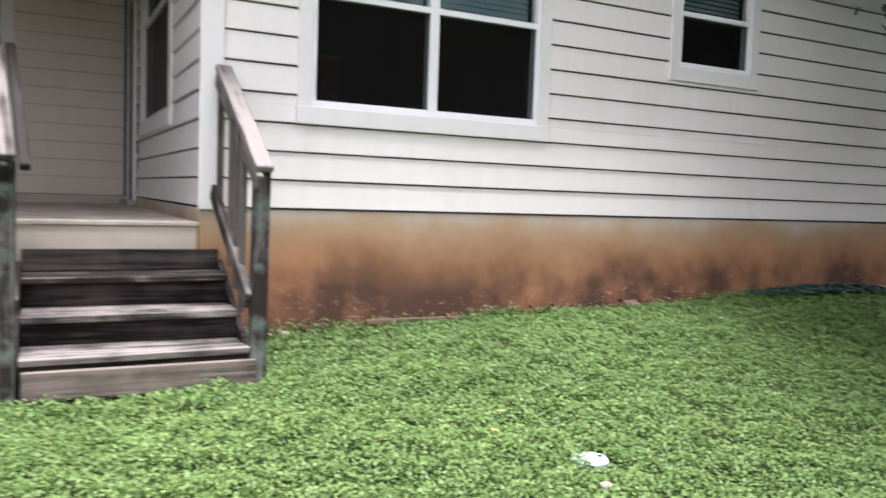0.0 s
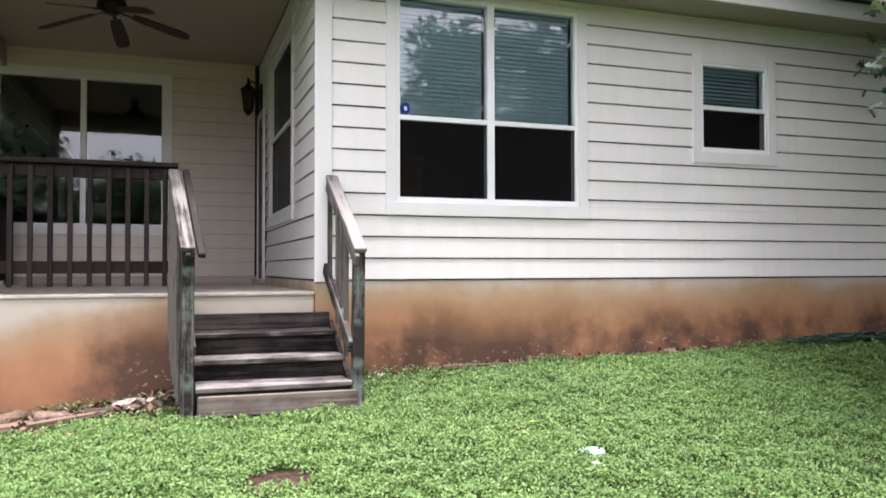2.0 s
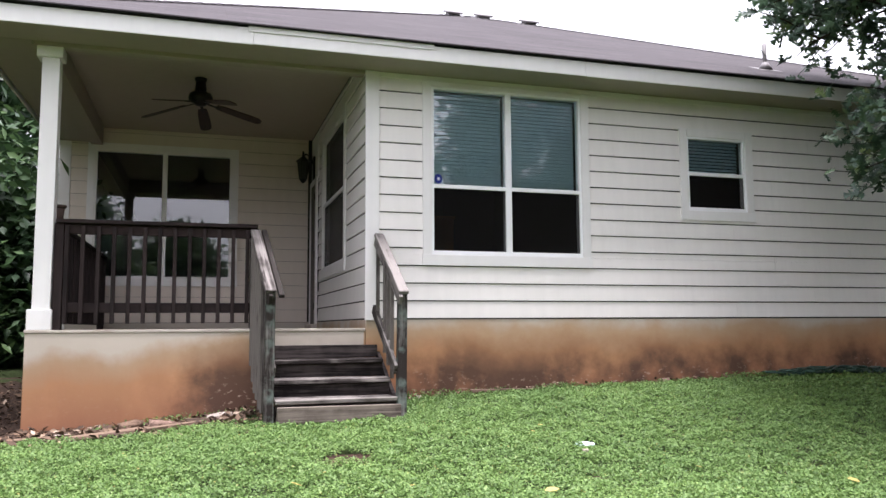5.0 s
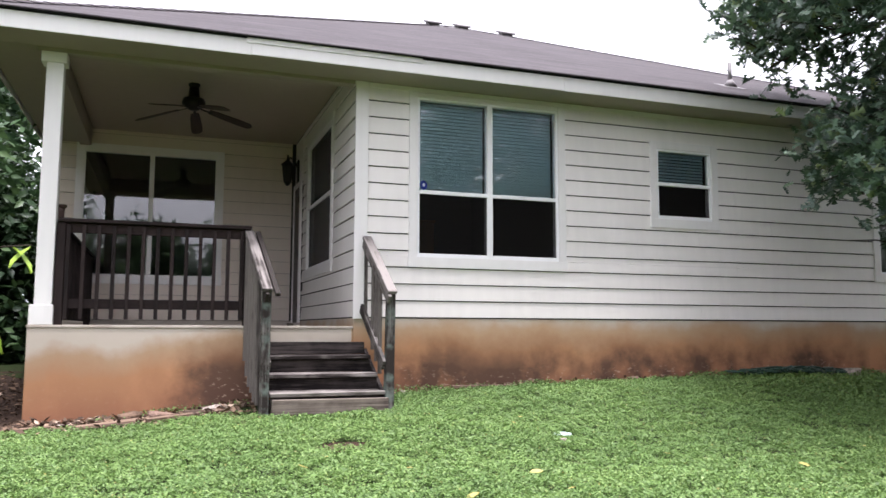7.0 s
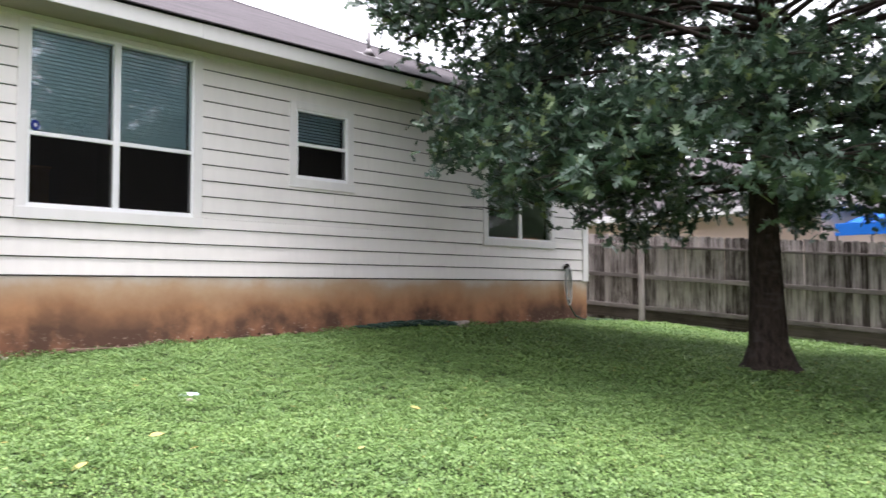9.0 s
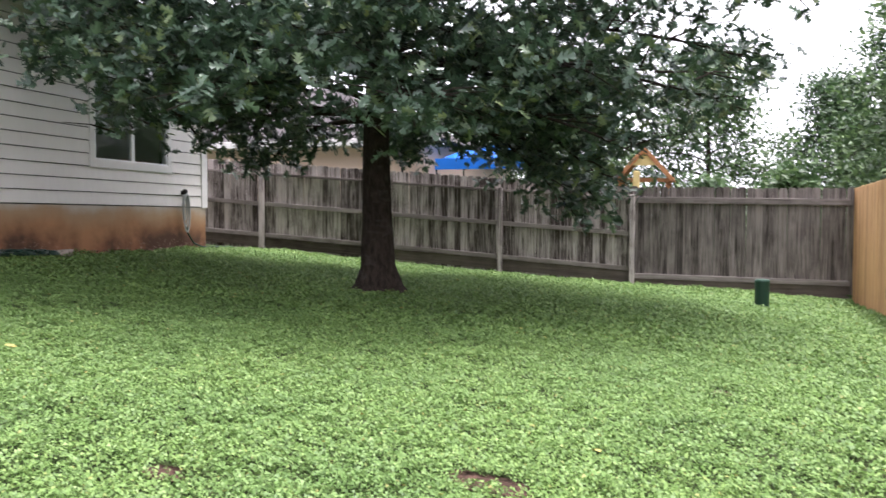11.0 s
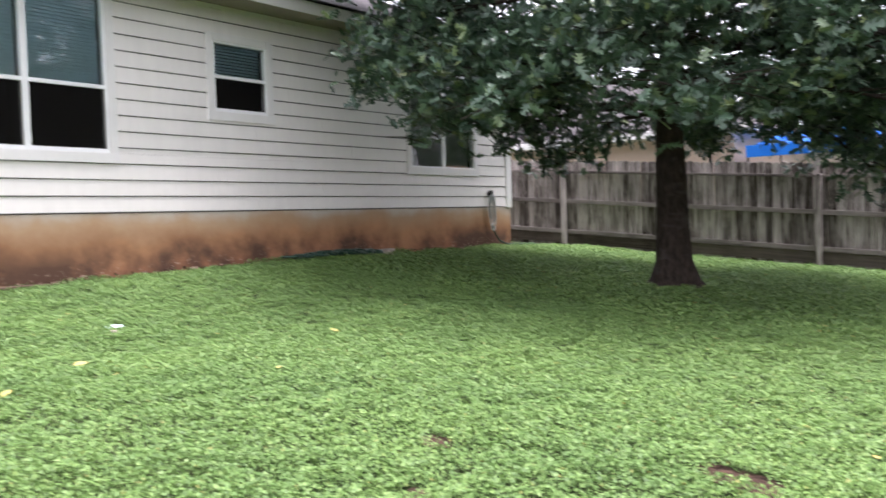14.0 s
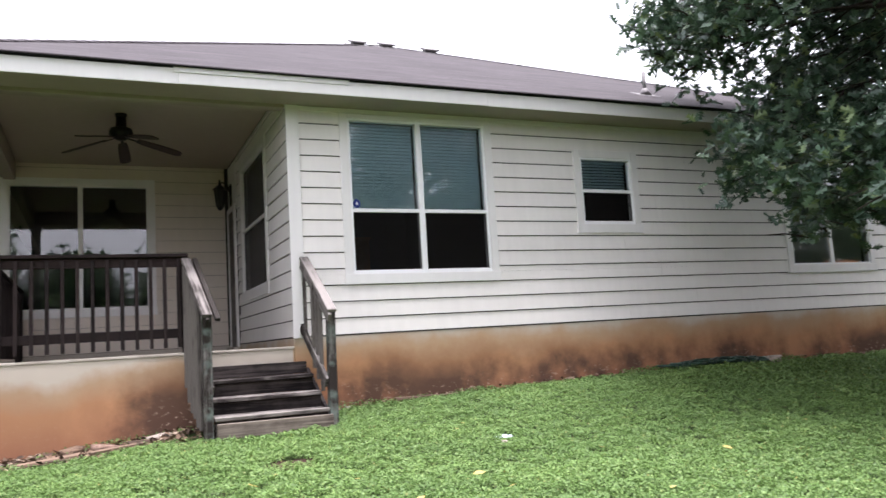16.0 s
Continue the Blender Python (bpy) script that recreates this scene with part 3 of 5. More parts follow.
bell = obj("door_bell", bbox(-0.022, -0.004, 3.52, 3.56, 1.42, 1.56, 0.004), METAL_DARK, label="small dark doorbell plate on the siding", category="doorbell")

# column
col = thing("porch_column", "square cream painted porch column with base and cap", "column", kind="structure")
part("shaft", bbox(-3.235, -3.075, 0.02, 0.18, PORCH_TOP + 0.2, 3.55, 0.004), TRIM, col)
part("base", bbox(-3.275, -3.055, 0.0, 0.2, PORCH_TOP, PORCH_TOP + 0.2, 0.006), TRIM, col)
part("cap", bbox(-3.285, -3.045, -0.003, 0.203, 3.55, 3.659, 0.006), TRIM, col)


# ---------------------------------------------------------------- porch railing and steps
def railing(name, a, b, label, n):
    """A stained railing from a to b: cap, apron, lower rail and square balusters."""
    a, b = Vector(a), Vector(b)
    r = thing(name, label, "railing")
    z = PORCH_TOP
    along = (b - a).normalized()

    def rail(z0, w, h, off=0.0, bev=0.005):
        bm, m = beam(a + Vector((0, 0, z0)) - along * off, b + Vector((0, 0, z0)) + along * off, w, h, bev)
        o = part("rail", bm, DARKWOOD_X, r)
        o.matrix_local = m

    rail(z + 1.062, 0.14, 0.038, 0.03)
    rail(z + 0.99, 0.04, 0.1)
    rail(z + 0.215, 0.04, 0.1)
    me = None
    for k in range(n):
        p = a + (b - a) * ((k + 0.5) / n) + Vector((0, 0, z + 0.5)) - along.cross(Vector((0, 0, 1))) * -0.04
        if me is None:
            o = part("baluster", bbox(-0.019, 0.019, -0.019, 0.019, -0.44, 0.52, 0.003), DARKWOOD, r)
            me = o.data
        else:
            o = new("baluster", me)
            o.parent = r
        o.matrix_local = pose(*p, 0, 0, random.uniform(-4, 4))
    for q in (a, b):
        part("post", bbox(q.x - 0.043, q.x + 0.043, q.y - 0.043, q.y + 0.043, z, z + 1.04, 0.004), DARKWOOD, r)
    return r


railing("porch_railing", (-3.025, 0.10, 0), (-1.165, 0.10, 0), "dark brown stained wooden porch railing with square balusters", 13)
railing("porch_railing", (-3.12, 0.24, 0), (-3.12, BACK_Y - 0.045, 0), "dark brown stained side railing of the porch", 30)

SX0, SX1 = -1.02, 0.115
BASEWOOD = timber("brown_weathered_board", (0.165, 0.138, 0.116), (0.035, 0.026, 0.022), "x", sharp=1.8)
steps = thing("porch_steps", "weathered grey wooden steps with dark risers", "steps")
TREADS = ((-0.02, 0.56), (-0.32, 0.385), (-0.62, 0.22))
for i, (y1, z) in enumerate(TREADS):
    for k, (p, q) in enumerate(((y1 - 0.345, y1 - 0.175), (y1 - 0.168, y1 - 0.002))):
        bm = bbox(-(SX1 - SX0) / 2, (SX1 - SX0) / 2, -(q - p) / 2, (q - p) / 2, -0.02, 0.02, 0.006, None, 0.004)
        part("tread", bm, GREYWOOD_X, steps).location = ((SX0 + SX1) / 2, (p + q) / 2, z - 0.02)
    zl = TREADS[i + 1][1] if i < 2 else -0.02
    bm = bbox(-(SX1 - SX0) / 2, (SX1 - SX0) / 2, -0.018, 0.018, -(z - 0.045 - zl) / 2, (z - 0.045 - zl) / 2, 0.004, None, 0.003)
    part("riser", bm, SHADED_RISERWOOD, steps).location = ((SX0 + SX1) / 2, y1 - 0.285, (z - 0.045 + zl) / 2)
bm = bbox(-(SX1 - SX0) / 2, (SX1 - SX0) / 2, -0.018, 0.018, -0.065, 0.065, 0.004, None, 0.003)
part("riser", bm, SHADED_RISERWOOD, steps).location = ((SX0 + SX1) / 2, -0.036, 0.63)
bm = bbox(-(SX1 - SX0) / 2 + 0.01, (SX1 - SX0) / 2 + 0.03, -0.02, 0.02, -0.075, 0.075, 0.006, None, 0.004)
part("base_board", bm, BASEWOOD, steps).location = ((SX0 + SX1) / 2, -0.985, 0.085)
for x in (SX0 - 0.025, SX1 + 0.022):
    bm = bmesh.new()
    prof = [(-0.005, 0.62), (-0.005, 0.2), (-0.6, -0.12), (-0.93, -0.12), (-0.93, 0.13)]
    a = [bm.verts.new((x - 0.018, y, z)) for y, z in prof]
    b = [bm.verts.new((x + 0.018, y, z)) for y, z in prof]
    bm.faces.new(a)
    bm.faces.new(b[::-1])
    for k in range(5):
        bm.faces.new((a[k], b[k], b[(k + 1) % 5], a[(k + 1) % 5]))
    part("stringer", bm, SHADED_RISERWOOD, steps)


def stair_rail(x, label, outer, balusters, xt):
    r = thing("stair_railing", label, "railing", "stair railings")
    o = part("post", bbox(-0.045, 0.045, -0.045, 0.045, -0.68, 0.62, 0.006, None, 0.004), GREYWOOD_Z, r, "grey green weathered post")
    o.matrix_local = pose(x, -0.93, 0.575, 0.6, 0.5, 0)
    up, low = Vector((xt, -0.03, 1.875)), Vector((x, -1.02, 1.205))

    def sl(off, zoff, w, h, t0=0.0, t1=1.0, bev=0.006):
        a = up.lerp(low, t0) + Vector((off, 0, zoff))
        b = up.lerp(low, t1) + Vector((off, 0, zoff))
        bm, m = beam(a, b, w, h, bev)
        o = part("rail", bm, GREYWOOD_RAIL, r)
        o.matrix_local = m

    sl(0, 0, 0.10, 0.04)
    if outer:
        sl(0.088, -0.004, 0.05, 0.04, -0.01, 1.06)
    sl(-0.03 if not outer else 0.0, -0.075, 0.036, 0.095, 0.0, 1.0)
    sl(-0.05 if not outer else 0.05, -0.80, 0.04, 0.11, 0.0, 0.9)
    for t, lo in balusters:
        p = up.lerp(low, t)
        part("baluster", bbox(p.x - 0.056, p.x - 0.02, p.y - 0.018, p.y + 0.018, lo, p.z - 0.02, 0.003), BALUSTER, r)
    return r


GREYWOOD_RAIL = timber("weathered_grey_handrail", (0.18, 0.163, 0.152), (0.02, 0.016, 0.014), "x", sharp=2.4, gap=0.58)
BALUSTER = timber("dark_weathered_baluster", (0.13, 0.115, 0.105), (0.018, 0.014, 0.013), "z", sharp=1.8)
stair_rail(0.165, "weathered grey wooden handrail on the house side of the steps", False, ((0.12, 0.98), (0.42, 0.62), (0.56, 0.5), (0.70, 0.38)), 0.135)
stair_rail(-1.08, "weathered grey wooden handrail with doubled top board", True, ((0.1, 0.5), (0.24, 0.35), (0.38, 0.25), (0.52, 0.2), (0.66, 0.12), (0.8, 0.1)), -1.165)

# ---------------------------------------------------------------- fences
fence = thing("back_fence", "weathered grey wooden picket fence on sloping ground", "fence")
F0, F1 = Vector((12.44, 3.2, 0)), Vector((12.92, -11.25, 0))
fdir = (F1 - F0).normalized()
fnorm = Vector((fdir.y, -fdir.x, 0))
if fnorm.x > 0:
    fnorm = -fnorm
FLEN = (F1 - F0).length
frot = math.degrees(math.atan2(fdir.y, fdir.x))


def fence_top(y):
    return 1.925 + (y + 0.1) * 0.0735 if y > -7.55 else 1.37 + (y + 7.6) * 0.015


pick = []
for v in range(3):
    bm = bmesh.new()
    w, h = 0.0675, 1.83
    prof = [(-w, 0), (w, 0), (w, h - 0.03), (w - 0.025, h), (-w + 0.025, h), (-w, h - 0.03)]
    a = [bm.verts.new((x, -0.008, z)) for x, z in prof]
    b = [bm.verts.new((x, 0.008, z)) for x, z in prof]
    bm.faces.new(a)
    bm.faces.new(b[::-1])
    for k in range(6):
        bm.faces.new((a[k], b[k], b[(k + 1) % 6], a[(k + 1) % 6]))
    bmesh.ops.recalc_face_normals(bm, faces=bm.faces)
    me = bpy.data.meshes.new("picket")
    bm.to_mesh(me)
    bm.free()
    me.materials.append(FENCEWOOD)
    pick.append(me)
s = 0.07
while s < FLEN:
    p = F0 + fdir * s
    o = new("picket", random.choice(pick))
    o.parent = fence
    if p.y < -7.6:
        o.material_slots[0].link = "OBJECT"
        o.material_slots[0].material = FENCEWOOD_OLD
    o.matrix_local = pose(p.x + random.choice((0, 0.012)), p.y, fence_top(p.y) - 1.83 + random.uniform(-0.012, 0.012), random.uniform(-0.5, 0.5), random.uniform(-0.5, 0.5), frot)
    s += 0.1315 + random.uniform(0, 0.0025)
posts = [-0.12 + 2.47, -0.12, -2.62, -5.15, -7.6]
for y in posts:
    x = F0.x + (F0.y - y) / (F0.y - F1.y) * (F1.x - F0.x)
    c = Vector((x, y, 0)) + fnorm * 0.085
    t = fence_top(y)
    bm = bbox(-0.048, 0.048, -0.045, 0.045, -0.95, 0.83, 0.006, None, 0.003)
    o = part("post", bm, FENCEWOOD, fence)
    o.matrix_local = pose(c.x, c.y, t - 1.05 + (0.07 if y < -7 else 0.03 if y < -5 else 0.09), 0, 0, frot)
ends = [F0.y] + posts + [F1.y]
for a, b in zip(ends, ends[1:]):
    right = b < -8
    for drop, h in (((0.24, 0.11), (1.62, 0.09)) if right else ((0.235, 0.05), (0.86, 0.085), (1.5, 0.085))):
        pa = F0 + fdir * ((F0.y - a) / (F0.y - F1.y) * FLEN) + fnorm * 0.04
        pb = F0 + fdir * ((F0.y - b) / (F0.y - F1.y) * FLEN) + fnorm * 0.04
        pa.z, pb.z = fence_top(a - 0.06) - drop, fence_top(b + 0.06) - drop
        bm, m = beam(pa + fdir * 0.05, pb - fdir * 0.05, 0.06, h, 0.004)
        o = part("rail", bm, FENCEWOOD_RAIL, fence)
        o.matrix_local = m
    # added dark strip for the shade between the lowest rail and the soil
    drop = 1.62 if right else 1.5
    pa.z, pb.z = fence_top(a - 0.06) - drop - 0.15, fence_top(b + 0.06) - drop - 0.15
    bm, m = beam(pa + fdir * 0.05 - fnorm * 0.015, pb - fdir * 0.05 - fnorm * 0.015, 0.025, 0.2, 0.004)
    part("kick_board", bm, FOOT_SHADE, fence, "dark strip standing for shade under the lowest rail").matrix_local = m

tan_fence = thing("side_fence", "new tan cedar board fence with tight boards", "fence")
tan = []
for v in range(3):
    bm = bbox(-0.0695, 0.0695, -0.009, 0.009, 0, 2.0, 0.003)
    me = bpy.data.meshes.new("fence_board")
    bmesh.ops.recalc_face_normals(bm, faces=bm.faces)
    bm.to_mesh(me)
    bm.free()
    me.materials.append(TANWOOD)
    tan.append(me)


def tan_y(x):
    return -11.27 + 0.0 * x


def tan_top(x):
    return 1.485 - (x - 5.0) * 0.0207


x = 12.86
while x > -9.0:
    gap = 0.014 if abs(x - 10.25) < 0.07 else (0.006 if abs(x - 7.85) < 0.07 else random.uniform(0.0, 0.003))
    o = new("fence_board", random.choice(tan))
    o.parent = tan_fence
    o.matrix_local = pose(x, tan_y(x) + random.uniform(-0.003, 0.003) + (0.03 if 7.9 < x < 10.25 else 0), tan_top(x) - 2.0 + random.uniform(-0.006, 0.006), 0, 0.12 if 7.9 < x < 10.25 else random.uniform(-0.15, 0.15), 0)
    x -= 0.1405 + gap
for dz in (0.3, 0.95, 1.6):
    bm, m = beam((12.8, -11.31, tan_top(12.8) - dz), (-9, -11.31, tan_top(-9) - dz), 0.04, 0.09)
    part("rail", bm, TANWOOD_X, tan_fence).matrix_local = m
part("gate_hinge", bbox(10.18, 10.25, -11.255, -11.222, -0.3, -0.12, 0.004), METAL_DARK, tan_fence)

# ---------------------------------------------------------------- ground sheet
def soil_mat():
    m, nt, b = mat("shade_dark_soil_under_cover", (0.05, 0.1, 0.025), 0.95, spec=0.1)
    v = coords(nt, world_space=True)
    n = noise_tex(nt, v, 18, 6)
    far = noise_tex(nt, v, 1.1, 4)
    # Soil goes near black to paint in the shade between the leaves
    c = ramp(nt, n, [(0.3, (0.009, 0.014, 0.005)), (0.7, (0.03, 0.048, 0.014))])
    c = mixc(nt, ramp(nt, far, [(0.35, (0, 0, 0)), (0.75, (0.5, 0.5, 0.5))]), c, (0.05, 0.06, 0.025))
    nt.links.new(c, b.inputs["Base Color"])
    bump(nt, b, n, 0.8, 0.03)
    return m


SOIL = soil_mat()


def ground_sheet():
    bm = bmesh.new()
    xs = [-400, -120, -40, -16] + [-10 + 0.25 * i for i in range(101)] + [24, 50, 140, 400]
    ys = [-400, -120, -40, -18] + [-12 + 0.25 * i for i in range(61)] + [8, 16, 30, 80, 400]
    grid = [[bm.verts.new((x, y, ground_z(x, y))) for y in ys] for x in xs]
    for i in range(len(xs) - 1):
        for j in range(len(ys) - 1):
            bm.faces.new((grid[i][j], grid[i + 1][j], grid[i + 1][j + 1], grid[i][j + 1]))
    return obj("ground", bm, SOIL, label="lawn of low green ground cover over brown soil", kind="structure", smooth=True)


ground_sheet()


def dirt_mat(name, a, b_):
    m, nt, b = mat(name, a, 0.95, spec=0.1)
    v = coords(nt, world_space=True)
    n = noise_tex(nt, v, 30, 6)
    nt.links.new(ramp(nt, n, [(0.35, b_), (0.65, a)]), b.inputs["Base Color"])
    bump(nt, b, n, 0.9, 0.02)
    return m


DIRT = dirt_mat("brown_soil", (0.065, 0.038, 0.028), (0.014, 0.009, 0.007))
LITTER = dirt_mat("leaf_litter_soil", (0.075, 0.05, 0.037), (0.018, 0.012, 0.009))
# bare spots: x, y, half length, half width, turn
BARE = [(-0.64, -2.5, 0.24, 0.17, 10), (1.19, -7.93, 0.27, 0.12, 62), (0.53, -8.28, 0.2, 0.07, 24), (0.91, -8.47, 0.1, 0.05, 40), (1.07, -8.68, 0.1, 0.06, -20), (1.78, -9.85, 0.14, 0.08, 30),
        (0.77, -6.62, 0.13, 0.07, 60), (0.22, -7.01, 0.09, 0.06, 40), (0.9, -3.4, 0.1, 0.06, 0), (3.6, -8.9, 0.12, 0.07, 30), (8.2, -4.7, 0.35, 0.3, 0), (2.1, -6.9, 0.08, 0.05, 10)]


def bare_patch(x, y, a, b, turn):
    bm = bmesh.new()
    ring, mid = [], bm.verts.new((x, y, ground_z(x, y) + 0.02))
    for k in range(22):
        t = k * math.tau / 22
        r = 1 + 0.45 * noise.noise((x * 3 + math.cos(t) * 1.3, y * 3 + math.sin(t) * 1.3, 1))
        p = Matrix.Rotation(radians(turn), 2) @ Vector((a * r * math.cos(t), b * r * math.sin(t)))
        ring.append(bm.verts.new((x + p.x, y + p.y, ground_z(x + p.x, y + p.y) + 0.006)))
    for k in range(22):
        bm.faces.new((mid, ring[k], ring[(k + 1) % 22]))
    obj("soil_patch", bm, DIRT, label="bare brown soil patch in the lawn", kind="structure", smooth=True)


for row in BARE:
    bare_patch(*row)
# strip of litter along the porch base
bm = bmesh.new()
prev = None
for k in range(61):
    x = -8 + 6.95 * k / 60
    wd = 0.55 + 0.25 * noise.noise((x * 1.7, 0, 0)) - (0.25 if x > -2 else 0) + (1.0 if x < -3.2 else 0)
    row = []
    for j in range(7):
        y = (0.3 if x > PORCH_X - 0.05 else 3.2) * (1 - j / 6) - wd * j / 6
        row.append(bm.verts.new((x, y, ground_z(x, y) + 0.012 + 0.015 * noise.noise((x * 6, y * 6, 2)) - (0.02 if j == 6 else 0))))
    if prev:
        for j in range(6):
            bm.faces.new((prev[j], row[j], row[j + 1], prev[j + 1]))
    prev = row
obj("litter_bed", bm, LITTER, label="bed of dark soil and leaf litter along the porch", kind="structure", smooth=True)


# ---------------------------------------------------------------- plants
def leaf_mat(name, stops, trans=0.3, rough=0.5, patch=None, gloss=0.3):
    m = bpy.data.materials.new(name)
    m.use_nodes = True
    nt = m.node_tree
    b = nt.nodes["Principled BSDF"]
    geo = nt.nodes.new("ShaderNodeNewGeometry")
    c = ramp(nt, geo.outputs["Random Per Island"], stops)
    if patch:
        f = ramp(nt, noise_tex(nt, coords(nt, world_space=True), 0.8, 4), [(0.38, (0, 0, 0)), (0.68, (0.75, 0.75, 0.75))])
        c = mixc(nt, f, c, patch, "MULTIPLY")
    nt.links.new(c, b.inputs["Base Color"])
    b.inputs["Roughness"].default_value = rough
    b.inputs["Specular IOR Level"].default_value = gloss
    tl = nt.nodes.new("ShaderNodeBsdfTranslucent")
    nt.links.new(c, tl.inputs["Color"])
    mx = nt.nodes.new("ShaderNodeMixShader")
    mx.inputs[0].default_value = trans
    nt.links.new(b.outputs[0], mx.inputs[1])
    nt.links.new(tl.outputs[0], mx.inputs[2])
    nt.links.new(mx.outputs[0], nt.nodes["Material Output"].inputs[0])
    return m


LAWN = leaf_mat("ground_cover_leaves", [(0.0, (0.082, 0.145, 0.04)), (0.35, (0.118, 0.205, 0.054)), (0.75, (0.158, 0.255, 0.071)), (0.985, (0.21, 0.305, 0.095)), (1.0, (0.25, 0.22, 0.065))], 0.3, 0.55, (0.75, 0.8, 0.85))
OAK = leaf_mat("oak_leaves", [(0.0, (0.026, 0.05, 0.032)), (0.5, (0.055, 0.1, 0.062)), (0.88, (0.12, 0.185, 0.115)), (1.0, (0.18, 0.23, 0.085))], 0.16, 0.38, gloss=0.5)
DARKTREE = leaf_mat("dark_tree_leaves", [(0.0, (0.018, 0.04, 0.018)), (0.6, (0.04, 0.08, 0.03)), (1.0, (0.075, 0.13, 0.045))], 0.25, 0.45)
LIGHTTREE = leaf_mat("light_tree_leaves", [(0.0, (0.03, 0.058, 0.024)), (0.6, (0.062, 0.11, 0.043)), (1.0, (0.11, 0.17, 0.065))], 0.3, 0.5)
LIME = leaf_mat("lime_leaves", [(0.0, (0.2, 0.33, 0.04)), (1.0, (0.36, 0.45, 0.06))], 0.4, 0.45)
BARK, bt, bb = mat("dark_oak_bark", (0.05, 0.04, 0.033), 0.95, spec=0.1)
bv = coords(bt, (1, 1, 0.35), world_space=True)
bn = noise_tex(bt, bv, 22, 6, 0.7)
bl = noise_tex(bt, coords(bt, (1, 1, 2.5), world_space=True), 3.0, 4)
bt.links.new(mixc(bt, ramp(bt, bl, [(0.55, (0, 0, 0)), (0.75, (0.6, 0.6, 0.6))]), ramp(bt, bn, [(0.3, (0.012, 0.009, 0.008)), (0.7, (0.055, 0.043, 0.035))]), (0.09, 0.082, 0.074)), bb.inputs["Base Color"])
bump(bt, bb, bn, 0.9, 0.02)


def mesh_of(name, verts, faces_per, idx, material):
    """A mesh from arrays: verts (n, 3); idx (m, k) with k corners a face."""
    me = bpy.data.meshes.new(name)
    k = idx.shape[1]
    me.vertices.add(len(verts))
    me.vertices.foreach_set("co", np.ascontiguousarray(verts, dtype=np.float32).ravel())
    me.loops.add(idx.size)
    me.loops.foreach_set("vertex_index", np.ascontiguousarray(idx, dtype=np.int32).ravel())
    me.polygons.add(len(idx))
    me.polygons.foreach_set("loop_start", np.arange(0, idx.size, k, dtype=np.int32))
    me.update(calc_edges=True)
    me.materials.append(material)
    return me


def frames_for(n, rng, up=0.0, normal=None):
    """Random turns: n sets of two axes across and a normal, biased upwards by up."""
    nm = rng.normal(size=(n, 3))
    nm /= np.linalg.norm(nm, axis=1)[:, None]
    nm[:, 2] = np.abs(nm[:, 2]) + up
    nm /= np.linalg.norm(nm, axis=1)[:, None]
    a = np.cross(nm, rng.normal(size=(n, 3)))
    a /= np.linalg.norm(a, axis=1)[:, None] + 1e-9
    return a, np.cross(nm, a), nm


# lobed leaf: midrib points and lobe tips, in units of its length
OAKHALF = [(0.34, 0.085, 0.02), (0.64, 0.085, 0.03), (0.36, 0.4, 0.07), (0.72, 0.45, 0.09), (1.0, 0.27, 0.04)]
OAKLEAF = np.array([(0, 0, 0), (1.06, 0, -0.05)] + OAKHALF + [(x, -y, z) for x, y, z in OAKHALF])
OAKTRI = np.array([(0, 2, 4), (0, 3, 2), (0, 1, 3), (2, 3, 5), (3, 1, 6), (0, 9, 7), (0, 7, 8), (0, 8, 1), (7, 10, 8), (8, 11, 1)])
TRILEAF = np.array([(0, 0, 0), (0.85, 0.5, 0.08), (0.95, -0.42, -0.04)])
TRITRI = np.array([(0, 2, 1)])
SIMPLE = np.array([[0, 0, 0], [0.45, 0.24, 0.05], [1, 0, -0.06], [0.45, -0.24, 0.05]])
SIMPLETRI = np.array([[0, 1, 2], [0, 2, 3]])


def leaves(name, centres, size, rng, material, shape, tris, up=0.3, spread=0.3):
    n = len(centres)
    a, b, nm = frames_for(n, rng, up)
    s = (size * rng.uniform(1 - spread, 1 + spread, n))[:, None, None]
    v = centres[:, None, :] + s * (shape[None, :, :1] * a[:, None] + shape[None, :, 1:2] * b[:, None] + shape[None, :, 2:] * nm[:, None])
    idx = tris[None] + (np.arange(n) * len(shape))[:, None, None]
    return mesh_of(name, v.reshape(-1, 3), 3, idx.reshape(-1, 3), material)


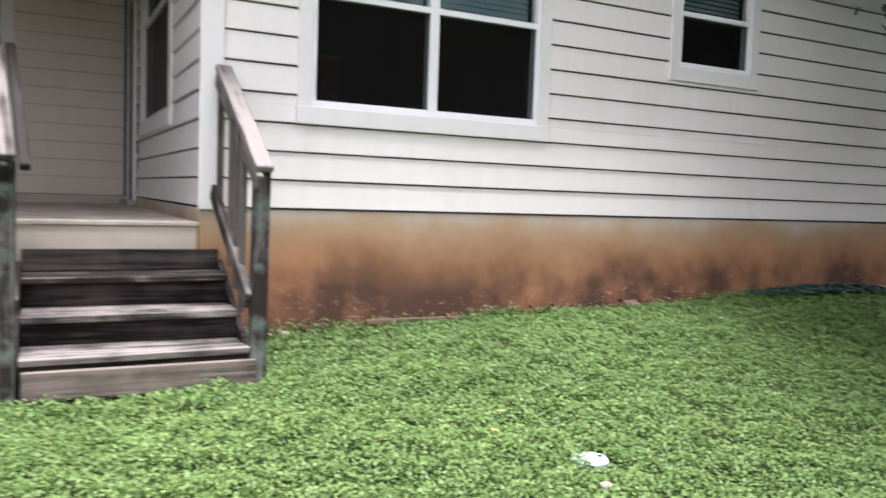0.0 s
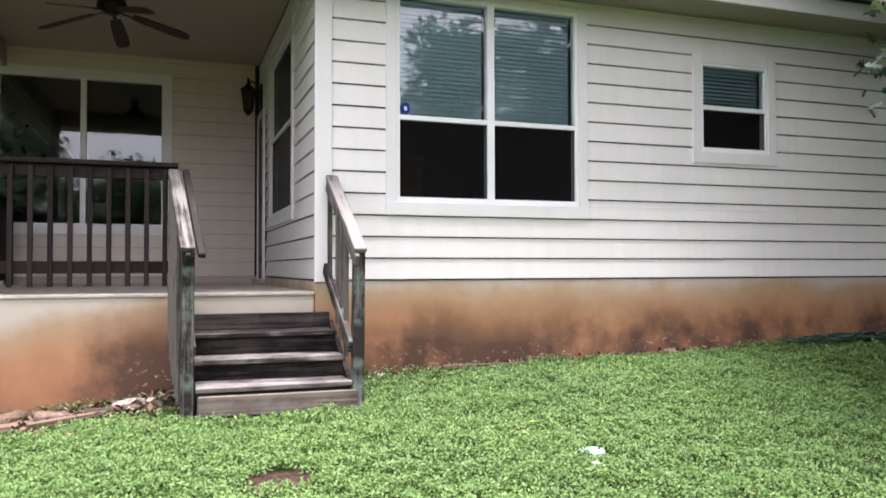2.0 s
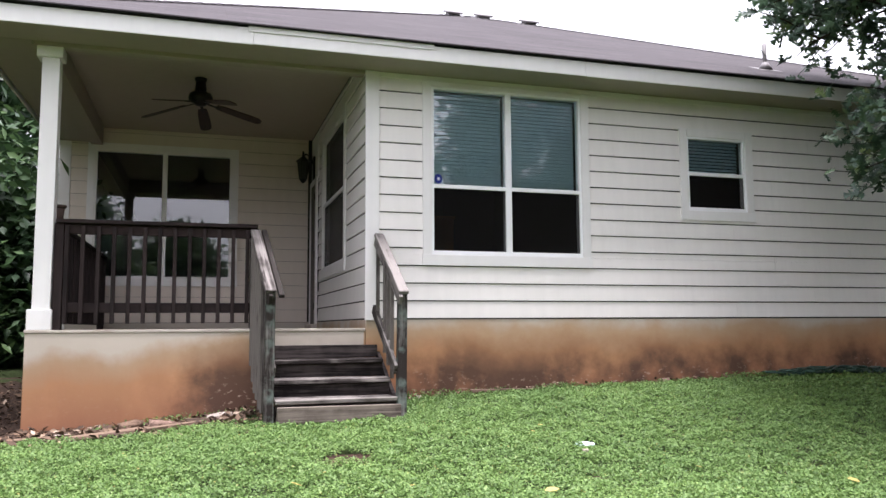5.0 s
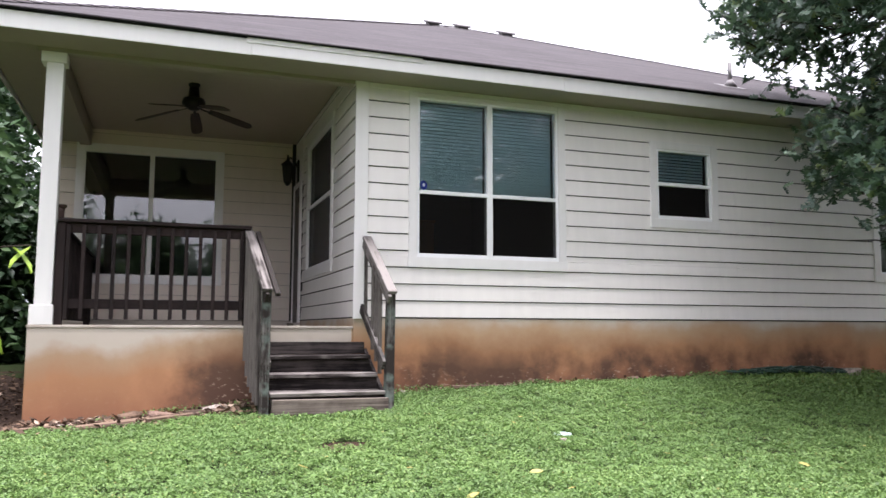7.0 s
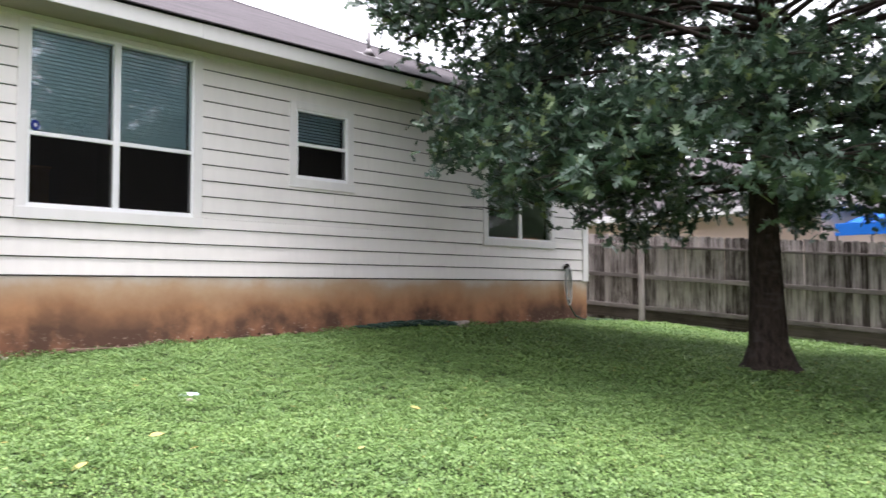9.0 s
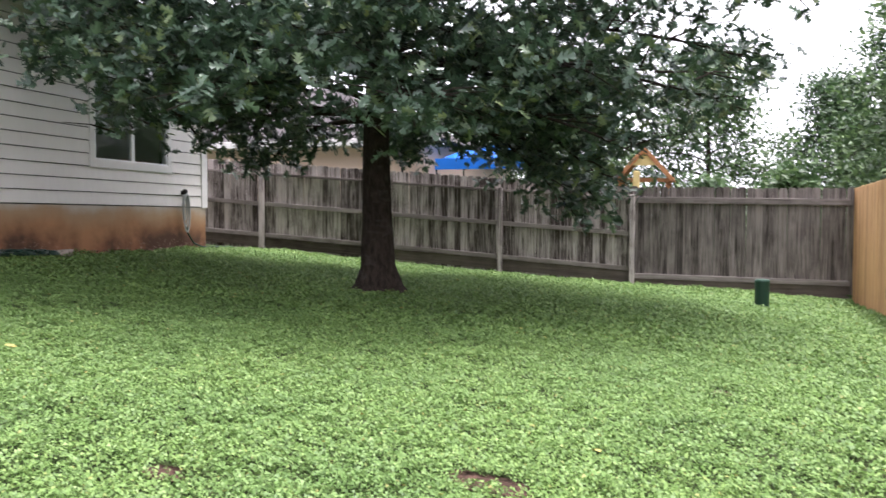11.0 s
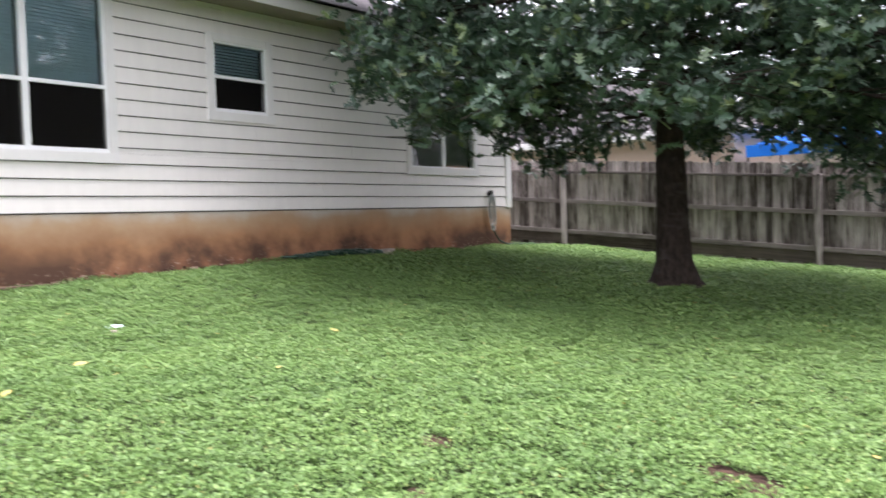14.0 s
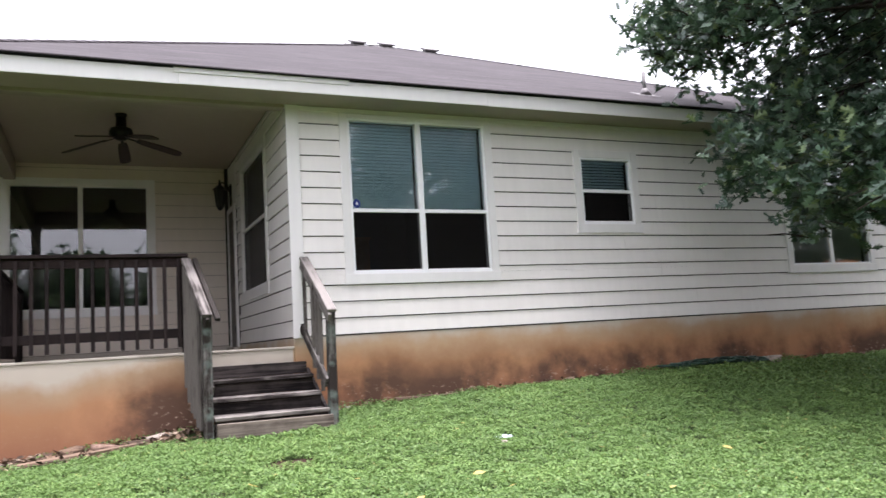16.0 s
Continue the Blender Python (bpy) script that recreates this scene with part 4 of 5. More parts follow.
def tree(name, x, y, height, reach, first, n_limbs, per_twig, leaf, material, label, seed, trunk_r, shape=OAKLEAF, tris=OAKTRI, droop=0.25, twigs=9, tuft=0.22, flare=1.8, fat=0.45, category="tree", keep=None, crowd=1.15, hanging=(), limit=None, rosette=False, bare=0.22, voids=None):
    """A tapered trunk with limbs that arch out, twigs on them and tufts of separate leaves. reach(h): limb length at a share h of the crown."""
    rng = np.random.default_rng(seed)
    z0 = ground_z(x, y) - 0.05
    t = thing(name, label, category, at=(x, y, z0))
    bm = bmesh.new()
    zs = [0, 0.06, 0.16, 0.4, 1.0, 2.0] + [height * f for f in (0.35, 0.5, 0.65, 0.8, 0.95)]
    zs = sorted(set(zs))
    wob = [Vector((0.02 * h * math.sin(h * 1.3 + seed), 0.02 * h * math.cos(h * 1.1 + seed), h)) for h in zs]
    rad = [trunk_r * (1 - h / height * 0.9) * (1 + (flare - 1) * math.exp(-h / 0.16)) for h in zs]
    rings = tube(bm, wob, rad, 14)
    for ring in rings[:3]:
        for k, v in enumerate(ring):
            v.co.x *= 1 + 0.12 * math.sin(k * 2.1 + seed)
            v.co.y *= 1 + 0.12 * math.cos(k * 1.7 + seed)
    limb_bm, cents = bmesh.new(), []
    for i in range(n_limbs):
        h = (i + rng.uniform(0.1, 0.9)) / n_limbs
        zl = first + (height * 0.97 - first) * h ** crowd
        L = reach(h) * rng.uniform(0.82, 1.1)
        az = i * 2.399 + rng.uniform(-0.4, 0.4)
        if limit is not None:
            L = min(L, limit(zl, az) * rng.uniform(0.9, 1.0))
        d = Vector((math.cos(az), math.sin(az), 0))
        side = Vector((-d.y, d.x, 0))
        base = Vector((0.02 * zl * math.sin(zl * 1.3 + seed), 0.02 * zl * math.cos(zl * 1.1 + seed), zl))
        rise = 0.12 + 0.75 * h
        dr = droop
        if i < len(hanging):
            az, L, zl, dr = hanging[i]
            d = Vector((math.cos(az), math.sin(az), 0))
            side = Vector((-d.y, d.x, 0))
            base.z, rise = zl, 0.15
        sway = rng.uniform(-0.25, 0.25)
        pts = []
        for k in range(7):
            s = k / 6
            pts.append(base + d * (L * s) + side * (sway * L * s * s) + Vector((0, 0, L * (rise * s - (dr * (1.2 - h) + 0.1) * s * s * 1.6))))
        r0 = max(0.012, trunk_r * (0.22 if rosette else 0.34) * (1 - 0.6 * h))
        shown = 7
        if keep is not None:
            ok = keep(np.array([tuple(p) for p in pts]), rng)
            while shown > 4 and not ok[shown - 1]:
                shown -= 1
        tube(limb_bm, pts[:shown], [r0 * (1 - 0.85 * k / (shown - 1)) for k in range(shown)], 6, False)
        for q in range(twigs):
            s = bare + (1 - bare) * (q + rng.uniform(0, 1)) / twigs
            f = s * 6
            k = min(5, int(f))
            p = pts[k].lerp(pts[k + 1], f - k)
            tl = L * (0.16 + fat * (1 - s) * 0.7) * rng.uniform(0.7, 1.25)
            ta = rng.choice((-1, 1)) * rng.uniform(0.5, 1.25)
            td = (d * math.cos(ta) + side * math.sin(ta)) + Vector((0, 0, rng.uniform(-0.35, 0.4)))
            e = p + td * tl + Vector((0, 0, -0.12 * tl))
            if voids is not None and noise.noise(e * voids[0]) < voids[1]:
                continue
            if keep is not None and not keep(np.array([tuple(e), tuple(e)]), rng)[0]:
                e = p.lerp(e, 0.45)
                if not keep(np.array([tuple(e), tuple(e)]), rng)[0]:
                    continue
            tube(limb_bm, [p, p.lerp(e, 0.5) + Vector((0, 0, 0.05 * tl)), e], [max(0.006, r0 * 0.3), max(0.005, r0 * 0.2), 0.004], 4 if rosette else 3, False)
            n = per_twig
            ss = rng.uniform(0.1, 1.08, n)[:, None]
            c = np.array(p) * (1 - ss) + np.array(e) * ss + rng.normal(size=(n, 3)) * np.array([tuft, tuft, tuft * 0.7])
            if rosette:
                c = np.repeat(c[: n // 4], 4, axis=0) + rng.normal(size=(n // 4 * 4, 3)) * 0.012
            cents.append(c)
    part("trunk", bm, BARK, t, "dark grey-brown bark", smooth=True)
    tagged(part("branchwork", limb_bm, BARK, t, smooth=True), kind="stuff")
    cents = np.concatenate(cents)
    if keep is not None:
        cents = cents[keep(cents, rng)]
    me = leaves("crown", cents, leaf, rng, material, shape, tris)
    c = new("crown", me)
    c.parent = t
    tagged(c, kind="stuff")
    return t


def oak_edge(c, rng):
    """The crown's uneven skirt and outer edge."""
    r, az = np.hypot(c[:, 0], c[:, 1]), np.arctan2(c[:, 1], c[:, 0])
    n = rng.normal(0, 0.12, len(c))
    skirt = 1.46 + 0.32 * np.exp(-((az - 2.6) / 0.7) ** 2) + 0.16 * np.sin(3 * az + 1) + 0.14 * np.sin(7 * az) - 0.6 * np.exp(-((az + 1.15) / 0.35) ** 2) + 0.35 * np.exp(-(r / 0.8) ** 2) + 0.3 * np.exp(-((az - 1.9) / 0.8) ** 2)
    skirt = skirt + 0.42 * np.exp(-((az - 1.7) / 0.45) ** 2) * np.clip(r - 1.7, 0, 1)
    edge = 4.0 + 0.2 * np.sin(4 * az + 2) + 0.25 * np.sin(9 * az + 2.5 * c[:, 2]) + 0.62 * np.clip(c[:, 2] - 2.2, 0, 1.6) + 0.2 * np.clip(c[:, 2] - 3.8, 0, 2.4)  - 0.6 * np.maximum(c[:, 2] - 7.0, 0)
    edge -= 1.7 * np.exp(-((az - 0.35) / 0.95) ** 2)
    edge += 0.95 * np.exp(-((az + 1.45) / 0.6) ** 2) * np.clip(c[:, 2] - 1.9, 0, 1)
    return (c[:, 2] > skirt + n) & (r < edge + n)


tree("oak_tree", 7.85, -4.65, 8.2, lambda h: (3.8 + 4.5 * min(h, 0.45)) * (1 - max(0, h - 0.6) * 1.2), 2.3, 100, 43, 0.126, OAK, "dark green oak tree with spreading low crown", 4, 0.23, flare=2.1, droop=0.07, twigs=22, tuft=0.22, keep=oak_edge, crowd=1.2, rosette=True, bare=0.27, voids=(0.8, -0.3), limit=lambda z, a: (1 + 0.27 * math.exp(-((((a + 1.45 + math.pi) % (2 * math.pi)) - math.pi) / 0.6) ** 2)) * (1 - 0.4 * math.exp(-((((a - 0.35 + math.pi) % (2 * math.pi)) - math.pi) / 0.95) ** 2)) * (3.65 + 0.75 * min(max(z - 2.3, 0), 1.6) + 0.3 * min(max(z - 3.9, 0), 2)), hanging=((-1.35, 4.9, 3.0, 0.05), (-1.6, 4.7, 3.4, 0.05), (-1.15, 4.6, 3.2, 0.08), (-1.45, 5.0, 4.1, 0.04), (-1.8, 4.6, 2.8, 0.05), (-1.25, 2.7, 2.6, 0.3), (-0.9, 3.1, 2.7, 0.26), (-1.6, 2.9, 2.7, 0.2), (2.9, 3.8, 2.6, 0.08), (3.7, 3.6, 2.55, 0.1), (1.2, 2.8, 2.35, 0.1), (1.9, 3.4, 2.4, 0.08), (0.4, 2.2, 2.4, 0.08), (2.4, 3.6, 2.4, 0.08), (-0.3, 2.5, 2.4, 0.1), (4.3, 3.5, 2.5, 0.12), (1.9, 4.3, 4.4, 0.05), (2.2, 4.7, 5.1, 0.05), (2.5, 4.5, 4.6, 0.05), (1.6, 4.1, 4.9, 0.05), (2.05, 4.9, 5.5, 0.05), (2.35, 4.0, 3.8, 0.06), (3.3, 3.2, 3.1, 0.08), (3.75, 3.0, 3.5, 0.08), (4.3, 2.8, 3.2, 0.08), (2.8, 2.9, 3.3, 0.08), (4.9, 2.8, 3.1, 0.08), (2.1, 2.6, 3.0, 0.08), (1.95, 4.0, 3.0, 0.06), (2.3, 4.1, 3.25, 0.06), (1.7, 3.8, 3.15, 0.06), (2.6, 4.0, 2.9, 0.08), (2.1, 4.2, 3.6, 0.06)))


# lawn of small separate leaves
HASH = np.random.default_rng(77).uniform(0, 1, (256, 256))


def value_noise(x, y, cell):
    """Smooth uneven values from 0 to 1, with features about one cell wide."""
    u, v = x / cell + 500.37, y / cell + 500.71
    i, j = u.astype(int), v.astype(int)
    u, v = u - i, v - j
    u, v = u * u * (3 - 2 * u), v * v * (3 - 2 * v)
    at = lambda p, q: HASH[p % 256, q % 256]
    return (at(i, j) * (1 - u) + at(i + 1, j) * u) * (1 - v) + (at(i, j + 1) * (1 - u) + at(i + 1, j + 1) * u) * v


def lawn(name, x0, x1, y0, y1, density, size, seed):
    rng = np.random.default_rng(seed)
    n = int((x1 - x0) * (y1 - y0) * density)
    x, y = rng.uniform(x0, x1, n), rng.uniform(y0, y1, n)
    keep = np.ones(n, bool)
    for bx, by, a, b, turn in BARE:
        c, s = math.cos(radians(turn)), math.sin(radians(turn))
        u, v = (x - bx) * c + (y - by) * s, -(x - bx) * s + (y - by) * c
        keep &= (u / a) ** 2 + (v / b) ** 2 > rng.uniform(0.3, 1.2, n) * (0.3 + 1.2 * value_noise(x, y, 0.06))
    strip = np.where(x < -1.05, 0.8, np.where(x < 0.2, 1.0, 0.12)) + 0.16 * np.sin(x * 3.1) * np.sin(x * 1.3 + 1)
    keep &= y < -strip + rng.normal(0, 0.05, n)
    keep &= x < 12.36 - 0.033 * (y - 3.2)
    fine, mid, wide = value_noise(x, y, 0.085), value_noise(x, y, 0.24), value_noise(x, y, 0.9)
    clump = np.clip(0.5 * fine + 0.32 * mid + 0.3 * wide - 0.06, 0, 1)
    keep &= rng.uniform(0, 1, n) < np.clip(1.75 * clump, 0.03, 1)
    x, y, clump = x[keep], y[keep], clump[keep]
    # ground heights from a fine table
    gx, gy = np.arange(x0 - 0.3, x1 + 0.6, 0.2), np.arange(y0 - 0.3, y1 + 0.6, 0.2)
    tab = np.array([[ground_z(a, b) for b in gy] for a in gx])
    fx, fy = (x - gx[0]) / 0.2, (y - gy[0]) / 0.2
    ix, iy = fx.astype(int), fy.astype(int)
    fx, fy = fx - ix, fy - iy
    z = tab[ix, iy] * (1 - fx) * (1 - fy) + tab[ix + 1, iy] * fx * (1 - fy) + tab[ix, iy + 1] * (1 - fx) * fy + tab[ix + 1, iy + 1] * fx * fy
    z += 0.004 + (0.008 + 0.1 * clump ** 1.4) * rng.uniform(0.1, 1, len(x)) ** 0.6
    me = leaves(name, np.stack([x, y, z], 1), size, rng, LAWN, TRILEAF, TRITRI, up=0.6, spread=0.4)
    tagged(new(name, me), "low leafy green ground cover with scattered yellow leaves", "ground cover", kind="stuff")


lawn("ground_cover", -4.2, 5.2, -9.4, 0.0, 12600, 0.0168, 11)
lawn("ground_cover", 5.2, 12.9, -11.2, 0.4, 4700, 0.028, 12)
lawn("ground_cover", -4.2, 5.2, -11.2, -9.4, 6500, 0.024, 13)
lawn("ground_cover", 10.75, 12.4, 0.4, 3.0, 5000, 0.028, 14)
lawn("ground_cover", -9.5, -4.2, -11.2, -1.2, 1900, 0.044, 15)

# trees round the yard
soft = dict(shape=SIMPLE, tris=SIMPLETRI, twigs=12)
round_ = lambda r: (lambda h: r * (0.55 + 0.6 * math.sin(math.pi * min(1, h + 0.15))) * (1 - 0.45 * h))
for i, (x, y, hh, rr, fz) in enumerate(((-7.4, 3.6, 8.0, 3.0, 0.7), (-9.4, 8.5, 9.5, 3.6, 0.7), (-6.6, 9.0, 8.5, 2.6, 0.7), (-11.5, 3.0, 9.0, 3.4, 0.8), (-8.5, 0.2, 6.5, 2.2, 0.7), (-13.5, 13.0, 10.0, 3.8, 0.7), (-9.5, 16.0, 9.5, 3.6, 0.7), (-5.9, 7.2, 7.5, 1.9, 0.5))):
    tree("shade_tree", x, y, hh, round_(rr), fz, 36, 66 if x > -9 and y < 9.5 else 20, 0.22 if x > -9 and y < 9.5 else 0.27, DARKTREE, "dense dark green tree beside the house", 30 + i, 0.16, tuft=0.34, **soft)
for i, (x, y, hh, rr, mt) in enumerate(((25.5, -9.0, 6.5, 2.9, LIGHTTREE), (28.5, -13.4, 6.2, 2.3, DARKTREE), (24.0, -5.0, 6.0, 2.4, LIGHTTREE), (31.0, -17.0, 6.0, 3.0, DARKTREE), (21.0, -15.6, 7.0, 2.9, LIGHTTREE), (14.8, -14.0, 7.4, 3.2, LIGHTTREE), (22.5, -19.0, 6.5, 3.0, DARKTREE), (29.0, -1.5, 6.5, 3.0, LIGHTTREE), (24.5, -14.8, 8.0, 2.8, DARKTREE))):
    tree("garden_tree", x, y, hh, round_(rr), 0.9, 30, 56 if x < 22 else 46, 0.16 if x < 22 else 0.17, mt, "leafy green tree in the neighbouring garden", 50 + i, 0.13, tuft=0.36, **soft)
for i, (x, y, hh, rr) in enumerate(((8.2, -18.5, 9.5, 3.4), (13.5, -21.0, 9.0, 3.4), (-6.6, -19.5, 7.0, 2.8), (-2.6, -18.8, 5.4, 2.6), (1.6, -19.6, 5.8, 2.7), (-10.8, -18.4, 6.0, 2.7))):
    tree("garden_tree", x, y, hh, round_(rr), 1.2, 26, 26, 0.32, DARKTREE, "leafy green tree behind the side fence", 70 + i, 0.15, tuft=0.42, **soft)
for i, (x, y, hh, rr) in enumerate(((16.4, -10.6, 2.2, 1.1), (17.2, -12.8, 2.0, 1.1), (15.2, -8.9, 1.9, 0.7))):
    tree("garden_shrub", x, y, hh, round_(rr), 0.3, 18, 26, 0.2, LIGHTTREE, "bright green shrub behind the grey fence", 80 + i, 0.05, tuft=0.24, category="shrub", **soft)

# ---------------------------------------------------------------- porch things
fan = thing("ceiling_fan", "dark bronze ceiling fan with five blades", "ceiling fan", at=(-1.75, 1.55, 3.93))
bm = bmesh.new()
lathe(bm, [(0.075, 0.0), (0.07, -0.03), (0.05, -0.05), (0.035, -0.06)], 20)
part("canopy", bm, METAL_DARK, fan, smooth=True)
bm = bmesh.new()
lathe(bm, [(0.06, -0.05), (0.07, -0.17), (0.08, -0.18), (0.13, -0.195), (0.145, -0.24), (0.14, -0.28), (0.09, -0.31), (0.06, -0.335), (0.02, -0.345)], 24)
part("motor", bm, METAL_DARK, fan, smooth=True)
FANWOOD = timber("dark_fan_blade", (0.05, 0.03, 0.025), (0.02, 0.012, 0.01), "x", 0.5)
for k in range(5):
    bm = bmesh.new()
    prof = [(0.2, 0.05), (0.32, 0.065), (0.6, 0.075), (0.73, 0.068), (0.77, 0.03), (0.77, -0.03), (0.73, -0.068), (0.6, -0.075), (0.32, -0.065), (0.2, -0.05)]
    a = [bm.verts.new((x, y, 0.004)) for x, y in prof]
    b = [bm.verts.new((x, y, -0.004)) for x, y in prof]
    bm.faces.new(a)
    bm.faces.new(b[::-1])
    for i in range(len(prof)):
        bm.faces.new((a[i], b[i], b[(i + 1) % 10], a[(i + 1) % 10]))
    bl = part("blade", bm, FANWOOD, fan)
    bl.matrix_local = pose(0, 0, -0.285, 0, 0, 72 * k - 60) @ pose(0, 0, 0, -12, 13, 0)
    part("blade_iron", bbox(0.09, 0.25, -0.018, 0.018, -0.012, -0.004, 0.003), METAL_DARK, bl)

lamp = thing("wall_lantern", "dark metal wall lantern beside the porch door", "wall lamp", at=(0, 4.1, 3.215))
lamp.scale = (1.25, 1.25, 1.25)
part("back_plate", bbox(-0.026, -0.002, -0.05, 0.05, -0.02, 0.3, 0.006), METAL_DARK, lamp)
bm = bmesh.new()
tube(bm, [(-0.02, 0, 0.2), (-0.06, 0, 0.3), (-0.12, 0, 0.33), (-0.15, 0, 0.28)], 0.01, 6)
part("arm", bm, METAL_DARK, lamp, smooth=True)
bm = bmesh.new()
lathe(bm, [(0.012, 0.36), (0.015, 0.3), (0.09, 0.235), (0.092, 0.225), (0.07, 0.22)], 6, pose(-0.15, 0, 0))
part("roof", bm, METAL_DARK, lamp)
LAMPGLASS, _, _ = mat("lantern_glass", (0.05, 0.05, 0.048), 0.15)
bm = bmesh.new()
lathe(bm, [(0.045, 0.0), (0.068, 0.22)], 6, pose(-0.15, 0, 0))
part("glass", bm, LAMPGLASS, lamp, "dark glass")
for k in range(6):
    bm = bmesh.new()
    c, s = math.cos(k * math.tau / 6), math.sin(k * math.tau / 6)
    tube(bm, [(-0.15 + 0.048 * c, 0.048 * s, 0), (-0.15 + 0.072 * c, 0.072 * s, 0.22)], 0.006, 4)
    part("bar", bm, METAL_DARK, lamp)
bm = bmesh.new()
lathe(bm, [(0.05, 0.0), (0.03, -0.03), (0.008, -0.05)], 6, pose(-0.15, 0, 0))
part("finial", bm, METAL_DARK, lamp)

pot = thing("flower_pot", "brown clay pot standing on the porch rail", "pot", at=(-3.1, 0.42, PORCH_TOP + 1.081))
POT, _, _ = mat("brown_clay", (0.07, 0.045, 0.035), 0.7)
bm = bmesh.new()
lathe(bm, [(0.045, 0.0), (0.055, 0.1), (0.06, 0.15), (0.052, 0.15), (0.045, 0.02)], 20)
part("body", bm, POT, pot, smooth=True)
bm = bmesh.new()
lathe(bm, [(0.061, 0.15), (0.078, 0.165), (0.078, 0.185), (0.055, 0.185)], 20)
part("rim", bm, POT, pot, smooth=True)

# ---------------------------------------------------------------- roof fittings
VENT = mat("grey_roof_vent", (0.16, 0.15, 0.15), 0.6)[0]
slope = math.degrees(math.atan(PITCH))
for x, y in ((3.05, 6.35), (3.75, 6.5), (4.6, 6.1)):
    rv = thing("roof_vent", "low grey box vent near the roof peak", "roof vent", "roof vents", at=(x, y, roof_at(x, y)))
    m = pose(0, 0, 0, slope)
    part("flange", bbox(-0.22, 0.22, -0.22, 0.22, -0.02, 0.01, 0.003, m), VENT, rv)
    part("neck", bbox(-0.12, 0.12, -0.12, 0.12, 0.01, 0.05, 0.003, m), VENT, rv)
    part("hood", bbox(-0.17, 0.17, -0.17, 0.17, 0.05, 0.095, 0.015, m), VENT, rv)
pv = thing("vent_pipe", "grey plumbing vent pipe with flashing on the roof", "vent pipe", at=(5.7, 0.5, roof_at(5.7, 0.5)))
bm = bmesh.new()
tube(bm, [(0, 0, -0.02), (0, 0, 0.36)], 0.03, 12)
part("pipe", bm, VENT, pv, smooth=True)
bm = bmesh.new()
lathe(bm, [(0.1, -0.01), (0.06, 0.06), (0.035, 0.1)], 14)
part("boot", bm, VENT, pv, smooth=True)
part("flashing", bbox(-0.17, 0.17, -0.17, 0.17, -0.01, 0.006, 0.002, pose(0, 0, 0, slope)), VENT, pv)

# ---------------------------------------------------------------- along the house wall
HOSE, _, _ = mat("grey_green_hose", (0.34, 0.36, 0.35), 0.5)
HOSE2, _, _ = mat("dark_green_hose", (0.02, 0.05, 0.035), 0.5)
hz = 1.2
hs = thing("garden_hose", "grey-green garden hose looped on a wall tap", "hose", at=(9.97, -0.03, hz))
bm = bmesh.new()
for j in range(3):
    pts = [(0.055 * (1 + 0.25 * j) * math.sin(t), -0.03 - 0.025 * j, -0.24 - 0.05 * j + (0.24 + 0.05 * j) * math.cos(t)) for t in [k * math.tau / 20 for k in range(21)]]
    tube(bm, pts, 0.013, 6)
part("coil", bm, HOSE, hs, smooth=True)
gx = ground_z(10.5, -0.2) - hz
bm = bmesh.new()
tube(bm, [(0.02, -0.05, -0.55), (0.06, -0.05, -0.7), (0.2, -0.07, gx + 0.12), (0.42, -0.1, gx + 0.045), (0.75, -0.2, gx + 0.035), (1.0, -0.35, gx + 0.03)], 0.015, 6)
part("tail", bm, HOSE2, hs, smooth=True)
part("tap", bbox(-0.03, 0.03, -0.08, 0.03, -0.02, 0.05, 0.006), METAL_DARK, hs)
bm = bmesh.new()
lathe(bm, [(0.04, 0.05), (0.042, 0.07), (0.02, 0.08)], 10, pose(0, -0.04, 0))
part("tap_handle", bm, METAL_DARK, hs)
tap = thing("wall_tap", "small dark tap on the siding by the steps", "tap", at=(0.235, -0.02, 0.975))
part("spout", bbox(-0.012, 0.012, -0.05, 0.03, -0.012, 0.012, 0.003), METAL_DARK, tap)
part("knob", bbox(-0.022, 0.022, -0.058, -0.045, -0.02, 0.03, 0.004), METAL_DARK, tap)

rng = random.Random(5)
hp = thing("coiled_hose", "tangled dark green hose lying along the foundation", "hose", at=(5.9, -0.16, 0))
bm = bmesh.new()
for j in range(3):
    pts = []
    for k in range(120):
        t = k / 119
        x = -0.9 + 0.25 * j + (2.0 - 0.4 * j) * t + 0.16 * math.sin(k * 0.55 + 2.1 * j)
        y = 0.02 - 0.03 * j + 0.11 * math.cos(k * 0.55 + 1.7 * j + 0.6 * math.sin(k * 0.11))
        pts.append((x, y, ground_z(5.9 + x, -0.16 + y) + 0.06 + 0.022 * j + 0.02 * math.sin(k * 0.3 + j)))
    tube(bm, pts, 0.012, 6)
part("coil", bm, HOSE2, hp, smooth=True)


def chunk(bm, sx, sy, sz, seed, m=None):
    vs = box(bm, -sx, sx, -sy, sy, -sz, sz)
    bmesh.ops.subdivide_edges(bm, edges=bm.edges[:], cuts=2, use_grid_fill=True)
    for v in bm.verts:
        n = noise.noise_vector(v.co * 6 + Vector((seed, seed * 2, 0)))
        v.co += Vector((n.x * sx, n.y * sy, n.z * sz)) * 0.35
    if m is not None:
        bmesh.ops.transform(bm, matrix=m, verts=bm.verts)


